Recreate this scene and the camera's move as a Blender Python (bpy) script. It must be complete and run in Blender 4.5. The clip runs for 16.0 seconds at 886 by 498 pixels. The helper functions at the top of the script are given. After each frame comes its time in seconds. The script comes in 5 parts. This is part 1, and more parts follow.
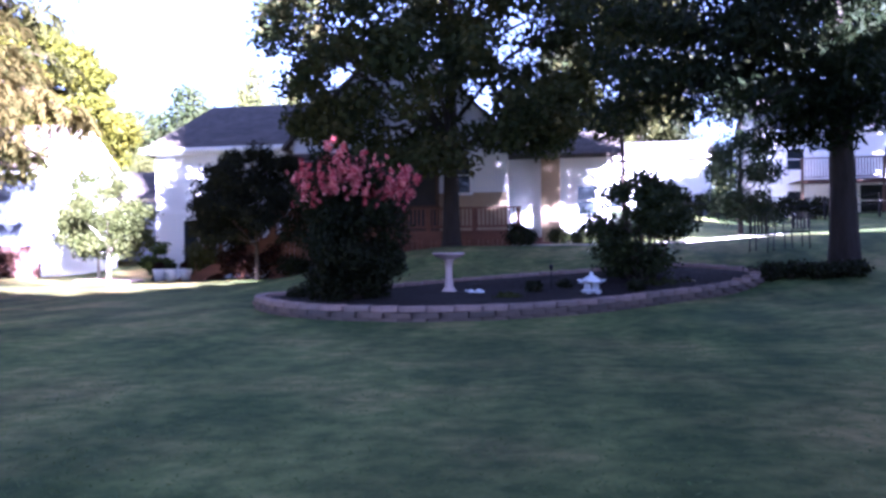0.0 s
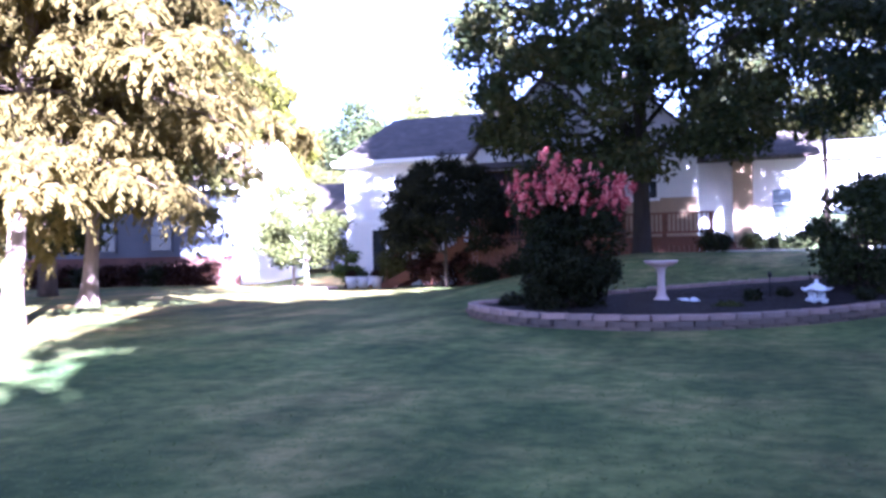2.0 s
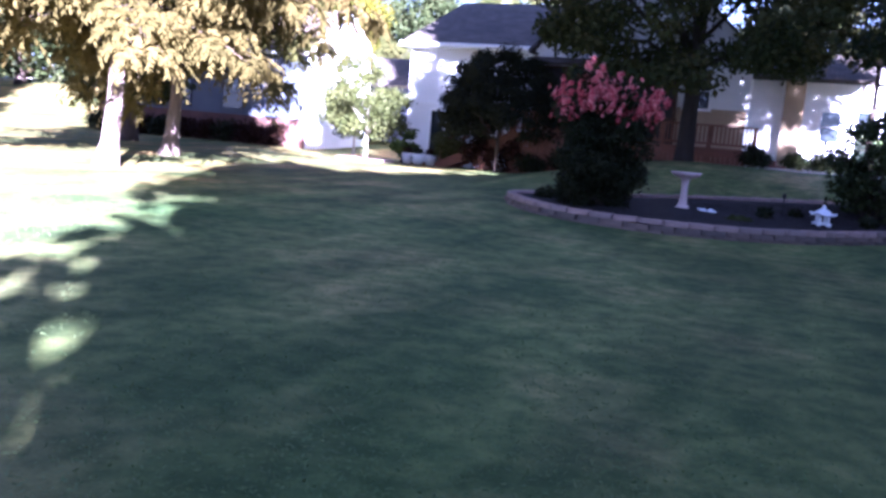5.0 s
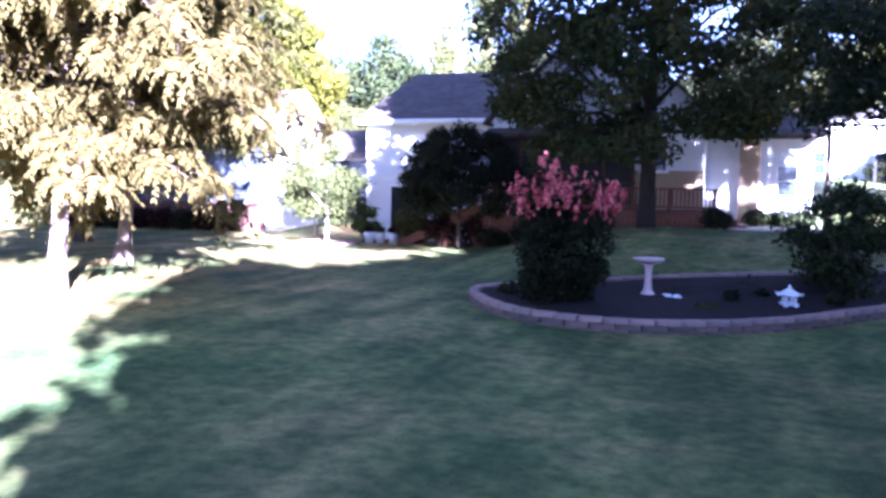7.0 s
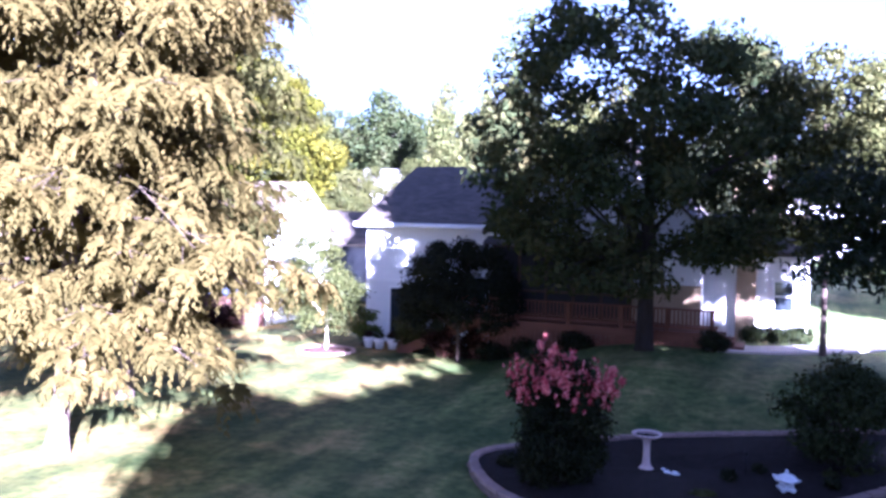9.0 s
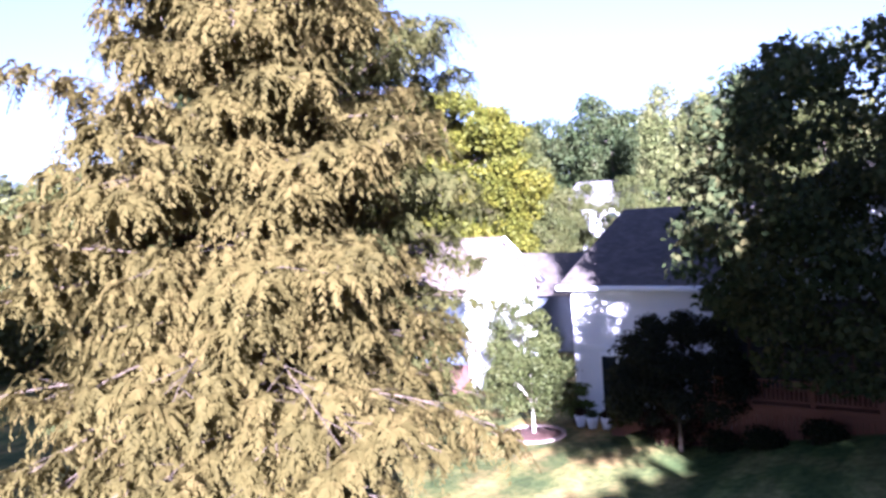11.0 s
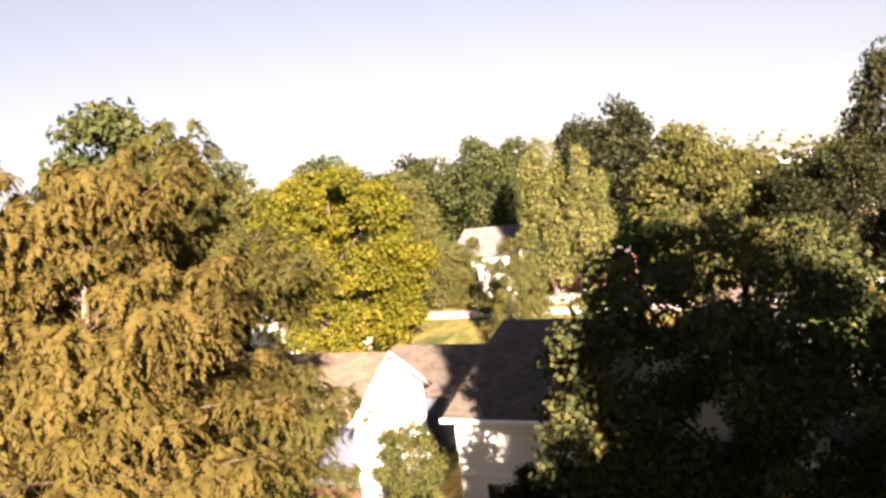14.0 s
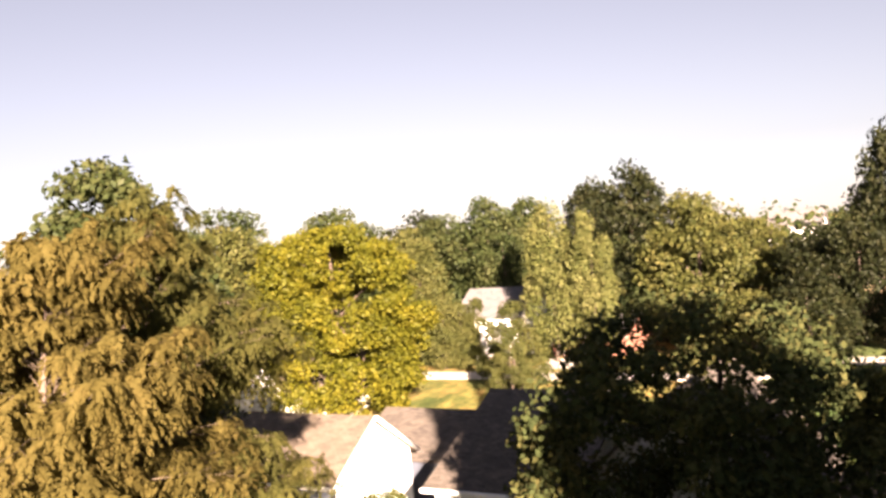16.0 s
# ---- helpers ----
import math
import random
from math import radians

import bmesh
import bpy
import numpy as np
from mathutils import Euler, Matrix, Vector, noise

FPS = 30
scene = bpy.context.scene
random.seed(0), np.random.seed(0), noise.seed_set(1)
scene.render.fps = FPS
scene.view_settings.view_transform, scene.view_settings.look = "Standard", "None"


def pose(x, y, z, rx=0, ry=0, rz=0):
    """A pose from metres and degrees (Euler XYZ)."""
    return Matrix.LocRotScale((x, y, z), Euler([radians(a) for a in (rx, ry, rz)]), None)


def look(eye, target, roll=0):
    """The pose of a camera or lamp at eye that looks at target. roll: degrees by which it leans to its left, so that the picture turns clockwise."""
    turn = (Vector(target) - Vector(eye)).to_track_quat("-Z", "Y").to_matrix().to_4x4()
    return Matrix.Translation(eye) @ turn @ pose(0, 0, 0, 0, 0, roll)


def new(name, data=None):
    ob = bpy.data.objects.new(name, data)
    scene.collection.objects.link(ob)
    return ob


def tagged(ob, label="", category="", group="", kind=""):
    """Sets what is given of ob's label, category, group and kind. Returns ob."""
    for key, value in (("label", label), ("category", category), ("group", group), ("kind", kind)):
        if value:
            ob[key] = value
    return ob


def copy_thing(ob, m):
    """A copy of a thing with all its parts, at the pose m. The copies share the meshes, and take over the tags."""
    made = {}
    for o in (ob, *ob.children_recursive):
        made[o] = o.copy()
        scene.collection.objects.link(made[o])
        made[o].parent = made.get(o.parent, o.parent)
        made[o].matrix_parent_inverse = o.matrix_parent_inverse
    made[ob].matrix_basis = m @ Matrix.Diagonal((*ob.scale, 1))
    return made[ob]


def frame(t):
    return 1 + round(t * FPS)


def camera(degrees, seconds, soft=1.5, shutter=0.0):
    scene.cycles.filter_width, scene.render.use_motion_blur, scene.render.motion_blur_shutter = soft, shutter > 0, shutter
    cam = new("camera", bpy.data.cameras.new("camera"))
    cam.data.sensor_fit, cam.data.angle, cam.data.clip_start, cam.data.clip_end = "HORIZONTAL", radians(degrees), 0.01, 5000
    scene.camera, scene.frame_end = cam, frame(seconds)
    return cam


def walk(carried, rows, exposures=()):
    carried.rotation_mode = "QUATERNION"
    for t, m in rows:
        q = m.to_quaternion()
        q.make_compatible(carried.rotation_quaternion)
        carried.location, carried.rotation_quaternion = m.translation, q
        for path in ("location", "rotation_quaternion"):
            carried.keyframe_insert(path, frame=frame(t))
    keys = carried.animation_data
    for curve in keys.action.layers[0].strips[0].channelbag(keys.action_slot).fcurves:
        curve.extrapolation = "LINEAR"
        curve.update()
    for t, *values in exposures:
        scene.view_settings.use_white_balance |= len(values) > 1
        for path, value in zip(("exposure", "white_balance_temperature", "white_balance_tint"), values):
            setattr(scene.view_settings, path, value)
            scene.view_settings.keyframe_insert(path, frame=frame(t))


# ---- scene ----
cam = camera(55.0, 16.0, soft=3.05)
PATH = [
    (0, (1.108, 1.016, 1.12), (0.783, 2.99, 1.124), -0.7),
    (0.5, (1.342, 0.722, 1.095), (1.061, 2.702, 1.088), 0.4),
    (1, (0.857, 1.237, 1.296), (0.468, 3.198, 1.286), -1.2),
    (1.5, (0.372, 0.917, 1.353), (-0.261, 2.814, 1.337), 0.2),
    (2, (0.121, 0.576, 1.192), (-0.552, 2.459, 1.215), -1.1),
    (2.5, (0.01, 0.306, 1.196), (-0.669, 2.187, 1.175), -1.1),
    (3, (-0.047, 0.269, 1.213), (-0.736, 2.146, 1.182), 1.3),
    (3.5, (-0.206, -0.436, 1.303), (-0.89, 1.432, 1.501), -6.0),
    (4, (-0.12, -0.772, 1.299), (-0.852, 1.089, 1.33), -8.3),
    (4.5, (0.358, -1.179, 1.242), (-0.419, 0.661, 1.14), -5.5),
    (5, (1.009, -1.113, 1.389), (0.234, 0.712, 1.125), 5.1),
    (7.5, (0.934, -0.506, 3.118), (0.215, 1.357, 3.009), 0.8),
    (8, (0.986, -0.898, 3.926), (0.255, 0.962, 3.840), 2.1),
    (10.5, (0.495, 1.529, 7.563), (-0.349, 3.339, 7.462), -4.6),
    (11, (0.442, 2.400, 8.316), (-0.744, 4.008, 8.212), -4.0),
    (11.5, (0.616, 2.443, 9.625), (-0.674, 3.968, 9.540), -5.9),
    (12, (0.936, 2.383, 10.754), (-0.172, 4.047, 10.683), -7.3),
    (12.5, (1.190, 2.190, 11.451), (0.186, 3.919, 11.381), -7.9),
    (13, (1.329, 2.306, 12.322), (0.340, 4.039, 12.191), -7.3),
    (13.5, (1.613, 2.287, 12.933), (0.652, 4.040, 12.871), -7.0),
    (14, (1.682, 2.950, 13.727), (0.692, 4.682, 13.584), -7.2),
    (14.5, (2.092, 3.073, 13.707), (1.106, 4.812, 13.662), -4.4),
    (15, (2.234, 3.271, 13.889), (1.246, 5.010, 13.855), -5.0),
    (15.5, (2.503, 3.364, 14.212), (1.485, 5.080, 14.083), -6.4),
    (16, (2.698, 3.464, 14.154), (1.683, 5.187, 14.139), -5.0),
]
EXPOSURES = [(0, 5.15, 4420, 48), (0.5, 5.58, 4370, 47), (1, 6.38, 4270, 47), (1.6, 5.82, 4320, 47), (2, 5.6, 4370, 47), (3.2, 5.33, 4420, 47), (4, 4.86, 4520, 46), (4.8, 4.52, 4420, 46), (5.2, 5.48, 4320, 46), (7.3, 5.26, 4250, 46), (7.7, 4.97, 4250, 47), (8.2, 4.92, 4300, 47), (10.4, 4.42, 4270, 47), (11.2, 4.05, 4700, 38), (11.6, 3.7, 6500, 31), (16, 3.5, 6800, 29)]
walk(cam, [(t, look(eye, target, roll)) for t, eye, target, roll in PATH], EXPOSURES)

# ---- world, sun ----
SUN_FROM = Vector((0.636, -0.770, 0.0))      # the low sun stands behind and to the right of the start
SUN_ELEV = radians(17)
world = bpy.data.worlds.new("sky")
scene.world = world
world.use_nodes = True
wn = world.node_tree.nodes
sky = wn.new("ShaderNodeTexSky")
sky.sky_type = "NISHITA"
sky.sun_disc = False
sky.sun_elevation = SUN_ELEV
sky.sun_rotation = math.atan2(SUN_FROM.x, SUN_FROM.y)
sky.air_density, sky.dust_density, sky.ozone_density = 1.0, 0.15, 1.8
wn["Background"].inputs["Strength"].default_value = 0.05
pale = wn.new("ShaderNodeHueSaturation")          # a hazy, pale late-summer sky
pale.inputs["Saturation"].default_value, pale.inputs["Value"].default_value = 0.46, 0.24
world.node_tree.links.new(sky.outputs[0], pale.inputs["Color"])
world.node_tree.links.new(pale.outputs[0], wn["Background"].inputs["Color"])
sun_data = bpy.data.lights.new("sun", "SUN")
sun_data.energy, sun_data.angle, sun_data.color = 5.0, radians(0.55), (1.0, 0.84, 0.61)
sun = new("sun", sun_data)
sun.matrix_world = look(SUN_FROM * math.cos(SUN_ELEV) * 50 + Vector((0, 0, math.sin(SUN_ELEV) * 50)), (0, 0, 0))


# ---- materials ----
def mat(name, rough=0.8, metal=0.0, spec=0.3):
    m = bpy.data.materials.new(name)
    m.use_nodes = True
    b = m.node_tree.nodes["Principled BSDF"]
    b.inputs["Roughness"].default_value = rough
    b.inputs["Metallic"].default_value = metal
    b.inputs["Specular IOR Level"].default_value = spec
    return m, m.node_tree.nodes, m.node_tree.links, b


def ramp(nodes, stops):
    r = nodes.new("ShaderNodeValToRGB")
    while len(r.color_ramp.elements) < len(stops):
        r.color_ramp.elements.new(0.5)
    for e, (p, c) in zip(r.color_ramp.elements, stops):
        e.position, e.color = p, (*c, 1)
    return r


def noise_node(nodes, links, scale, detail=4.0, rough=0.6, stretch=None, turn=0):
    tc = nodes.new("ShaderNodeTexCoord")
    n = nodes.new("ShaderNodeTexNoise")
    n.inputs["Scale"].default_value, n.inputs["Detail"].default_value, n.inputs["Roughness"].default_value = scale, detail, rough
    if stretch:
        mp = nodes.new("ShaderNodeMapping")
        mp.inputs["Scale"].default_value = stretch
        mp.inputs["Rotation"].default_value = (0, 0, radians(turn))
        links.new(tc.outputs["Object"], mp.inputs["Vector"])
        links.new(mp.outputs[0], n.inputs["Vector"])
    else:
        links.new(tc.outputs["Object"], n.inputs["Vector"])
    return n


def mix(nodes, links, a, b, fac, mode="MIX"):
    m = nodes.new("ShaderNodeMix")
    m.data_type, m.blend_type = "RGBA", mode
    for sock, v in ((m.inputs[0], fac), (m.inputs[6], a), (m.inputs[7], b)):
        if isinstance(v, bpy.types.NodeSocket):
            links.new(v, sock)
        elif isinstance(v, tuple):
            sock.default_value = (*v, 1)
        else:
            sock.default_value = v
    return m.outputs[2]


def rough_mat(name, dark, light, scale=3.0, fine=40.0, rough=0.85, bump=0.3, dist=0.01, spec=0.25, stretch=None, piece=0.0, metal=0.0):
    """A surface that varies coarsely and finely between two colours; piece: how far whole pieces differ."""
    m, n, l, b = mat(name, rough, metal, spec)
    coarse, grain = noise_node(n, l, scale, 3.0, 0.6, stretch), noise_node(n, l, fine, 5.0, 0.65, stretch)
    r = ramp(n, [(0.3, dark), (0.7, light)])
    add = n.new("ShaderNodeMath")
    add.operation = "MULTIPLY_ADD"
    l.new(grain.outputs[0], add.inputs[0])
    add.inputs[1].default_value = 0.5
    half = n.new("ShaderNodeMath")
    half.operation = "MULTIPLY"
    l.new(coarse.outputs[0], half.inputs[0])
    half.inputs[1].default_value = 0.5
    l.new(half.outputs[0], add.inputs[2])
    l.new(add.outputs[0], r.inputs[0])
    col = r.outputs[0]
    if piece:
        info = n.new("ShaderNodeObjectInfo")
        pr = ramp(n, [(0.0, (1 - piece,) * 3), (1.0, (1 + piece * 0.4, 1, 1 - piece * 0.2))])
        l.new(info.outputs["Random"], pr.inputs[0])
        col = mix(n, l, col, pr.outputs[0], 1.0, "MULTIPLY")
    l.new(col, b.inputs["Base Color"])
    bp = n.new("ShaderNodeBump")
    bp.inputs["Strength"].default_value, bp.inputs["Distance"].default_value = bump, dist
    l.new(grain.outputs[0], bp.inputs["Height"])
    l.new(bp.outputs[0], b.inputs["Normal"])
    return m


def leaf_mat(name, dark, mid, light, clump=0.35, through_light=0.25, rough=0.6, each=0.55):
    """Leaves: every leaf has a tint of its own, and whole boughs drift in colour."""
    dark, mid, light = (tuple(0.53 * v for v in c) for c in (dark, mid, light))
    m, n, l, b = mat(name, rough, 0.0, 0.12)
    geo = n.new("ShaderNodeNewGeometry")
    r = ramp(n, [(0.0, dark), (0.5, mid), (1.0, light)])
    big = noise_node(n, l, clump, 3.0, 0.6)
    a = n.new("ShaderNodeMath")
    a.operation = "MULTIPLY_ADD"
    l.new(geo.outputs["Random Per Island"], a.inputs[0])
    a.inputs[1].default_value = each
    sub = n.new("ShaderNodeMath")
    sub.operation = "MULTIPLY_ADD"
    l.new(big.outputs[0], sub.inputs[0])
    sub.inputs[1].default_value, sub.inputs[2].default_value = 1.6, -0.275 - 0.5 * each
    l.new(sub.outputs[0], a.inputs[2])
    l.new(a.outputs[0], r.inputs[0])
    l.new(r.outputs[0], b.inputs["Base Color"])
    tr = n.new("ShaderNodeBsdfTranslucent")
    l.new(r.outputs[0], tr.inputs["Color"])
    ms = n.new("ShaderNodeMixShader")
    ms.inputs[0].default_value = through_light
    l.new(b.outputs[0], ms.inputs[1])
    l.new(tr.outputs[0], ms.inputs[2])
    l.new(ms.outputs[0], n["Material Output"].inputs["Surface"])
    return m


def lawn_mat():
    """Mown grass: broad soft bands, yellowed drifts, darker tufts, a fine grain and a painted sun tint."""
    m, n, l, b = mat("lawn", 0.9, 0.0, 0.15)
    big = noise_node(n, l, 0.16, 3.0, 0.55)
    med = noise_node(n, l, 0.5, 4.0, 0.6)
    mow = noise_node(n, l, 0.55, 2.5, 0.55, (1.5, 0.32, 1), 40)
    fine = noise_node(n, l, 30.0, 6.0, 0.7)
    tuft = noise_node(n, l, 4.0, 5.0, 0.68)
    g = ramp(n, [(0.37, (0.031, 0.070, 0.018)), (0.5, (0.088, 0.124, 0.037)), (0.63, (0.200, 0.184, 0.074))])
    l.new(med.outputs[0], g.inputs[0])
    h = ramp(n, [(0.3, (0.050, 0.095, 0.026)), (0.7, (0.168, 0.152, 0.060))])
    l.new(big.outputs[0], h.inputs[0])
    k = ramp(n, [(0.38, (0.52, 0.62, 0.58)), (0.62, (1.4, 1.32, 1.3))])
    l.new(mow.outputs[0], k.inputs[0])
    c = mix(n, l, mix(n, l, g.outputs[0], h.outputs[0], 0.4), k.outputs[0], 0.85, "MULTIPLY")
    f = ramp(n, [(0.36, (0.72, 0.75, 0.72)), (0.64, (1.2, 1.18, 1.15))])
    l.new(fine.outputs[0], f.inputs[0])
    u = ramp(n, [(0.38, (0.52, 0.62, 0.5)), (0.62, (1.34, 1.28, 1.24))])
    l.new(tuft.outputs[0], u.inputs[0])
    c = mix(n, l, c, u.outputs[0], 0.7, "MULTIPLY")
    # warm sunlight painted into the open lawn by the cypresses, in patches
    co = n.new("ShaderNodeTexCoord")
    xyz = n.new("ShaderNodeSeparateXYZ")
    l.new(co.outputs["Object"], xyz.inputs[0])
    away = n.new("ShaderNodeMapRange")
    away.inputs["From Min"].default_value, away.inputs["From Max"].default_value = -7.5, -13.0
    l.new(xyz.outputs["X"], away.inputs["Value"])
    patch = ramp(n, [(0.3, (0.45, 0.45, 0.45)), (0.6, (1.0, 1.0, 1.0))])
    l.new(med.outputs[0], patch.inputs[0])
    sun_warm = n.new("ShaderNodeMath")
    sun_warm.operation = "MULTIPLY"
    l.new(away.outputs[0], sun_warm.inputs[0])
    l.new(patch.outputs[0], sun_warm.inputs[1])
    c = mix(n, l, c, (1.36, 0.93, 0.85), sun_warm.outputs[0], "MULTIPLY")
    l.new(mix(n, l, c, f.outputs[0], 0.6, "MULTIPLY"), b.inputs["Base Color"])
    bp = n.new("ShaderNodeBump")
    bp.inputs["Strength"].default_value, bp.inputs["Distance"].default_value = 0.6, 0.03
    l.new(fine.outputs[0], bp.inputs["Height"])
    l.new(bp.outputs[0], b.inputs["Normal"])
    return m


def shingle_mat(name, dark, light):
    """Rows of asphalt shingles, tabs tinted one by one."""
    m, n, l, b = mat(name, 0.9, 0.0, 0.2)
    tc = n.new("ShaderNodeTexCoord")
    br = n.new("ShaderNodeTexBrick")
    br.inputs["Color1"].default_value, br.inputs["Color2"].default_value = (*dark, 1), (*light, 1)
    br.inputs["Mortar"].default_value = (*[c * 0.4 for c in dark], 1)
    br.inputs["Scale"].default_value = 1.0
    br.inputs["Mortar Size"].default_value = 0.008
    br.inputs["Brick Width"].default_value, br.inputs["Row Height"].default_value = 0.30, 0.14
    l.new(tc.outputs["UV"], br.inputs["Vector"])
    st = noise_node(n, l, 0.8, 4.0)
    sr = ramp(n, [(0.3, (0.75, 0.75, 0.78)), (0.7, (1.1, 1.08, 1.05))])
    l.new(st.outputs[0], sr.inputs[0])
    l.new(mix(n, l, br.outputs["Color"], sr.outputs[0], 1.0, "MULTIPLY"), b.inputs["Base Color"])
    bp = n.new("ShaderNodeBump")
    bp.inputs["Strength"].default_value, bp.inputs["Distance"].default_value = 0.4, 0.01
    l.new(br.outputs["Fac"], bp.inputs["Height"])
    bp.invert = True
    l.new(bp.outputs[0], b.inputs["Normal"])
    return m


LAWN = lawn_mat()
SIDING = rough_mat("white_siding", (0.66, 0.67, 0.68), (0.78, 0.78, 0.77), 0.7, 18, 0.6, 0.1, piece=0.04)
# siding of the shaded fronts: the shade is put into a dark blue-grey colour
SIDING_SHADE = rough_mat("shaded_siding", (0.050, 0.060, 0.082), (0.088, 0.10, 0.128), 0.7, 18, 0.65, 0.1, piece=0.05)
TRIM = rough_mat("white_trim", (0.72, 0.72, 0.72), (0.82, 0.82, 0.81), 1.0, 25, 0.5, 0.1)
TAN = rough_mat("tan_siding", (0.27, 0.20, 0.12), (0.38, 0.29, 0.18), 1.0, 18, 0.7, 0.15, piece=0.05)
ROOF_GREY = shingle_mat("grey_shingles", (0.10, 0.095, 0.10), (0.16, 0.15, 0.15))
# brown shingles of the main house, darkened to carry part of the tree shade
ROOF_SHADE = shingle_mat("shaded_brown_shingles", (0.070, 0.060, 0.052), (0.115, 0.098, 0.085))
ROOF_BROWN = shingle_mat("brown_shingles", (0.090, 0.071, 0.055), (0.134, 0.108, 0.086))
GLASS, _n, _l, _b = mat("window_glass", 0.06, 0.0, 0.6)
_b.inputs["Base Color"].default_value = (0.02, 0.025, 0.03, 1)
# near-black colour that stands for the shade under the porch roof
RECESS = rough_mat("shaded_recess", (0.010, 0.010, 0.011), (0.022, 0.021, 0.021), 3.0, 60, 0.6, 0.2, spec=0.3)
WATER, _n, _l, _b = mat("water", 0.05, 0.0, 0.5)
_b.inputs["Base Color"].default_value = (0.02, 0.022, 0.02, 1)
DECK = rough_mat("deck_wood", (0.095, 0.042, 0.025), (0.19, 0.085, 0.05), 1.5, 30, 0.75, 0.3, stretch=(0.3, 3, 3), piece=0.15)
DECK_DARK = rough_mat("old_deck_wood", (0.045, 0.026, 0.017), (0.10, 0.06, 0.04), 1.5, 30, 0.8, 0.3, stretch=(0.3, 3, 3), piece=0.15)
BRICK = rough_mat("red_brick", (0.16, 0.065, 0.045), (0.30, 0.14, 0.095), 2.0, 25, 0.85, 0.3)
BRICK_DARK = rough_mat("dark_red_brick", (0.055, 0.028, 0.022), (0.11, 0.055, 0.042), 2.0, 25, 0.85, 0.3)
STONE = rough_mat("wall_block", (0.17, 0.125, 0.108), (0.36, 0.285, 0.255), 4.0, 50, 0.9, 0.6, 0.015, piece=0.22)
# same block for the lower courses, their shade painted in as a darker colour
STONE_SHADE = rough_mat("shaded_wall_block", (0.085, 0.070, 0.058), (0.20, 0.165, 0.14), 4.0, 50, 0.9, 0.6, 0.015, piece=0.3)
MULCH = rough_mat("mulch", (0.005, 0.004, 0.004), (0.024, 0.017, 0.015), 6.0, 45, 0.95, 1.0, 0.05)
MULCH_RED = rough_mat("red_mulch", (0.042, 0.019, 0.014), (0.096, 0.048, 0.036), 6.0, 45, 0.95, 1.0, 0.04)
CONCRETE = rough_mat("pinkish_cast_stone", (0.46, 0.35, 0.32), (0.62, 0.50, 0.46), 5.0, 60, 0.85, 0.4)
WHITE_STONE = rough_mat("white_stone", (0.58, 0.60, 0.64), (0.78, 0.79, 0.80), 6.0, 60, 0.8, 0.3)
PAVING = rough_mat("paving", (0.38, 0.34, 0.31), (0.52, 0.48, 0.44), 1.2, 30, 0.9, 0.3)
BARK = rough_mat("brown_bark", (0.040, 0.030, 0.024), (0.115, 0.084, 0.066), 2.5, 14, 0.95, 1.0, 0.06, stretch=(3, 3, 0.5))
BARK_DARK = rough_mat("dark_bark", (0.018, 0.015, 0.013), (0.052, 0.042, 0.036), 2.5, 14, 0.95, 1.0, 0.06, stretch=(3, 3, 0.5))
BARK_RED = rough_mat("cypress_bark", (0.085, 0.062, 0.048), (0.215, 0.165, 0.135), 2.0, 14, 0.95, 1.0, 0.05, stretch=(4, 4, 0.4))
BARK_PALE = rough_mat("pale_bark", (0.36, 0.31, 0.26), (0.55, 0.49, 0.43), 4.0, 30, 0.9, 0.5, stretch=(3, 3, 0.6))
BARK_TWIG = rough_mat("twig_bark", (0.055, 0.040, 0.028), (0.13, 0.098, 0.072), 2.0, 14, 0.95, 0.5, 0.02, stretch=(4, 4, 0.4))
IRON = rough_mat("black_iron", (0.012, 0.012, 0.013), (0.03, 0.03, 0.03), 4.0, 40, 0.5, 0.2, metal=0.6)
L_OAK = leaf_mat("oak_leaf", (0.027, 0.044, 0.015), (0.066, 0.083, 0.026), (0.150, 0.130, 0.042), 0.5, 0.25, 0.85)
L_CYP = leaf_mat("cypress_leaf", (0.112, 0.097, 0.028), (0.196, 0.160, 0.043), (0.286, 0.218, 0.066), 1.1, 0.6, 0.8, each=0.22)
L_CYPG = leaf_mat("green_cypress_leaf", (0.074, 0.083, 0.024), (0.136, 0.136, 0.036), (0.212, 0.186, 0.052), 0.9, 0.6, 0.8, each=0.22)
L_MAPLE = leaf_mat("maple_leaf", (0.052, 0.064, 0.007), (0.124, 0.125, 0.010), (0.198, 0.170, 0.013), 0.35, each=0.4)
L_GREEN = leaf_mat("green_leaf", (0.024, 0.040, 0.012), (0.052, 0.070, 0.021), (0.095, 0.10, 0.034), 0.2)
L_OLIVE = leaf_mat("olive_leaf", (0.044, 0.056, 0.014), (0.090, 0.098, 0.025), (0.150, 0.140, 0.042), 0.25)
L_POPLAR = leaf_mat("poplar_leaf", (0.060, 0.078, 0.020), (0.142, 0.155, 0.044), (0.225, 0.215, 0.078), 0.3)
L_DARK = leaf_mat("dark_leaf", (0.012, 0.018, 0.007), (0.026, 0.033, 0.011), (0.048, 0.048, 0.017), 0.5)
L_PINE = leaf_mat("pine_needle", (0.012, 0.024, 0.011), (0.026, 0.041, 0.015), (0.053, 0.060, 0.022), 0.4)
L_PALE = leaf_mat("pale_leaf", (0.047, 0.060, 0.014), (0.079, 0.091, 0.023), (0.120, 0.124, 0.036), 0.8)
L_LIME = leaf_mat("lime_leaf", (0.058, 0.096, 0.014), (0.106, 0.154, 0.024), (0.163, 0.202, 0.043), 0.8)
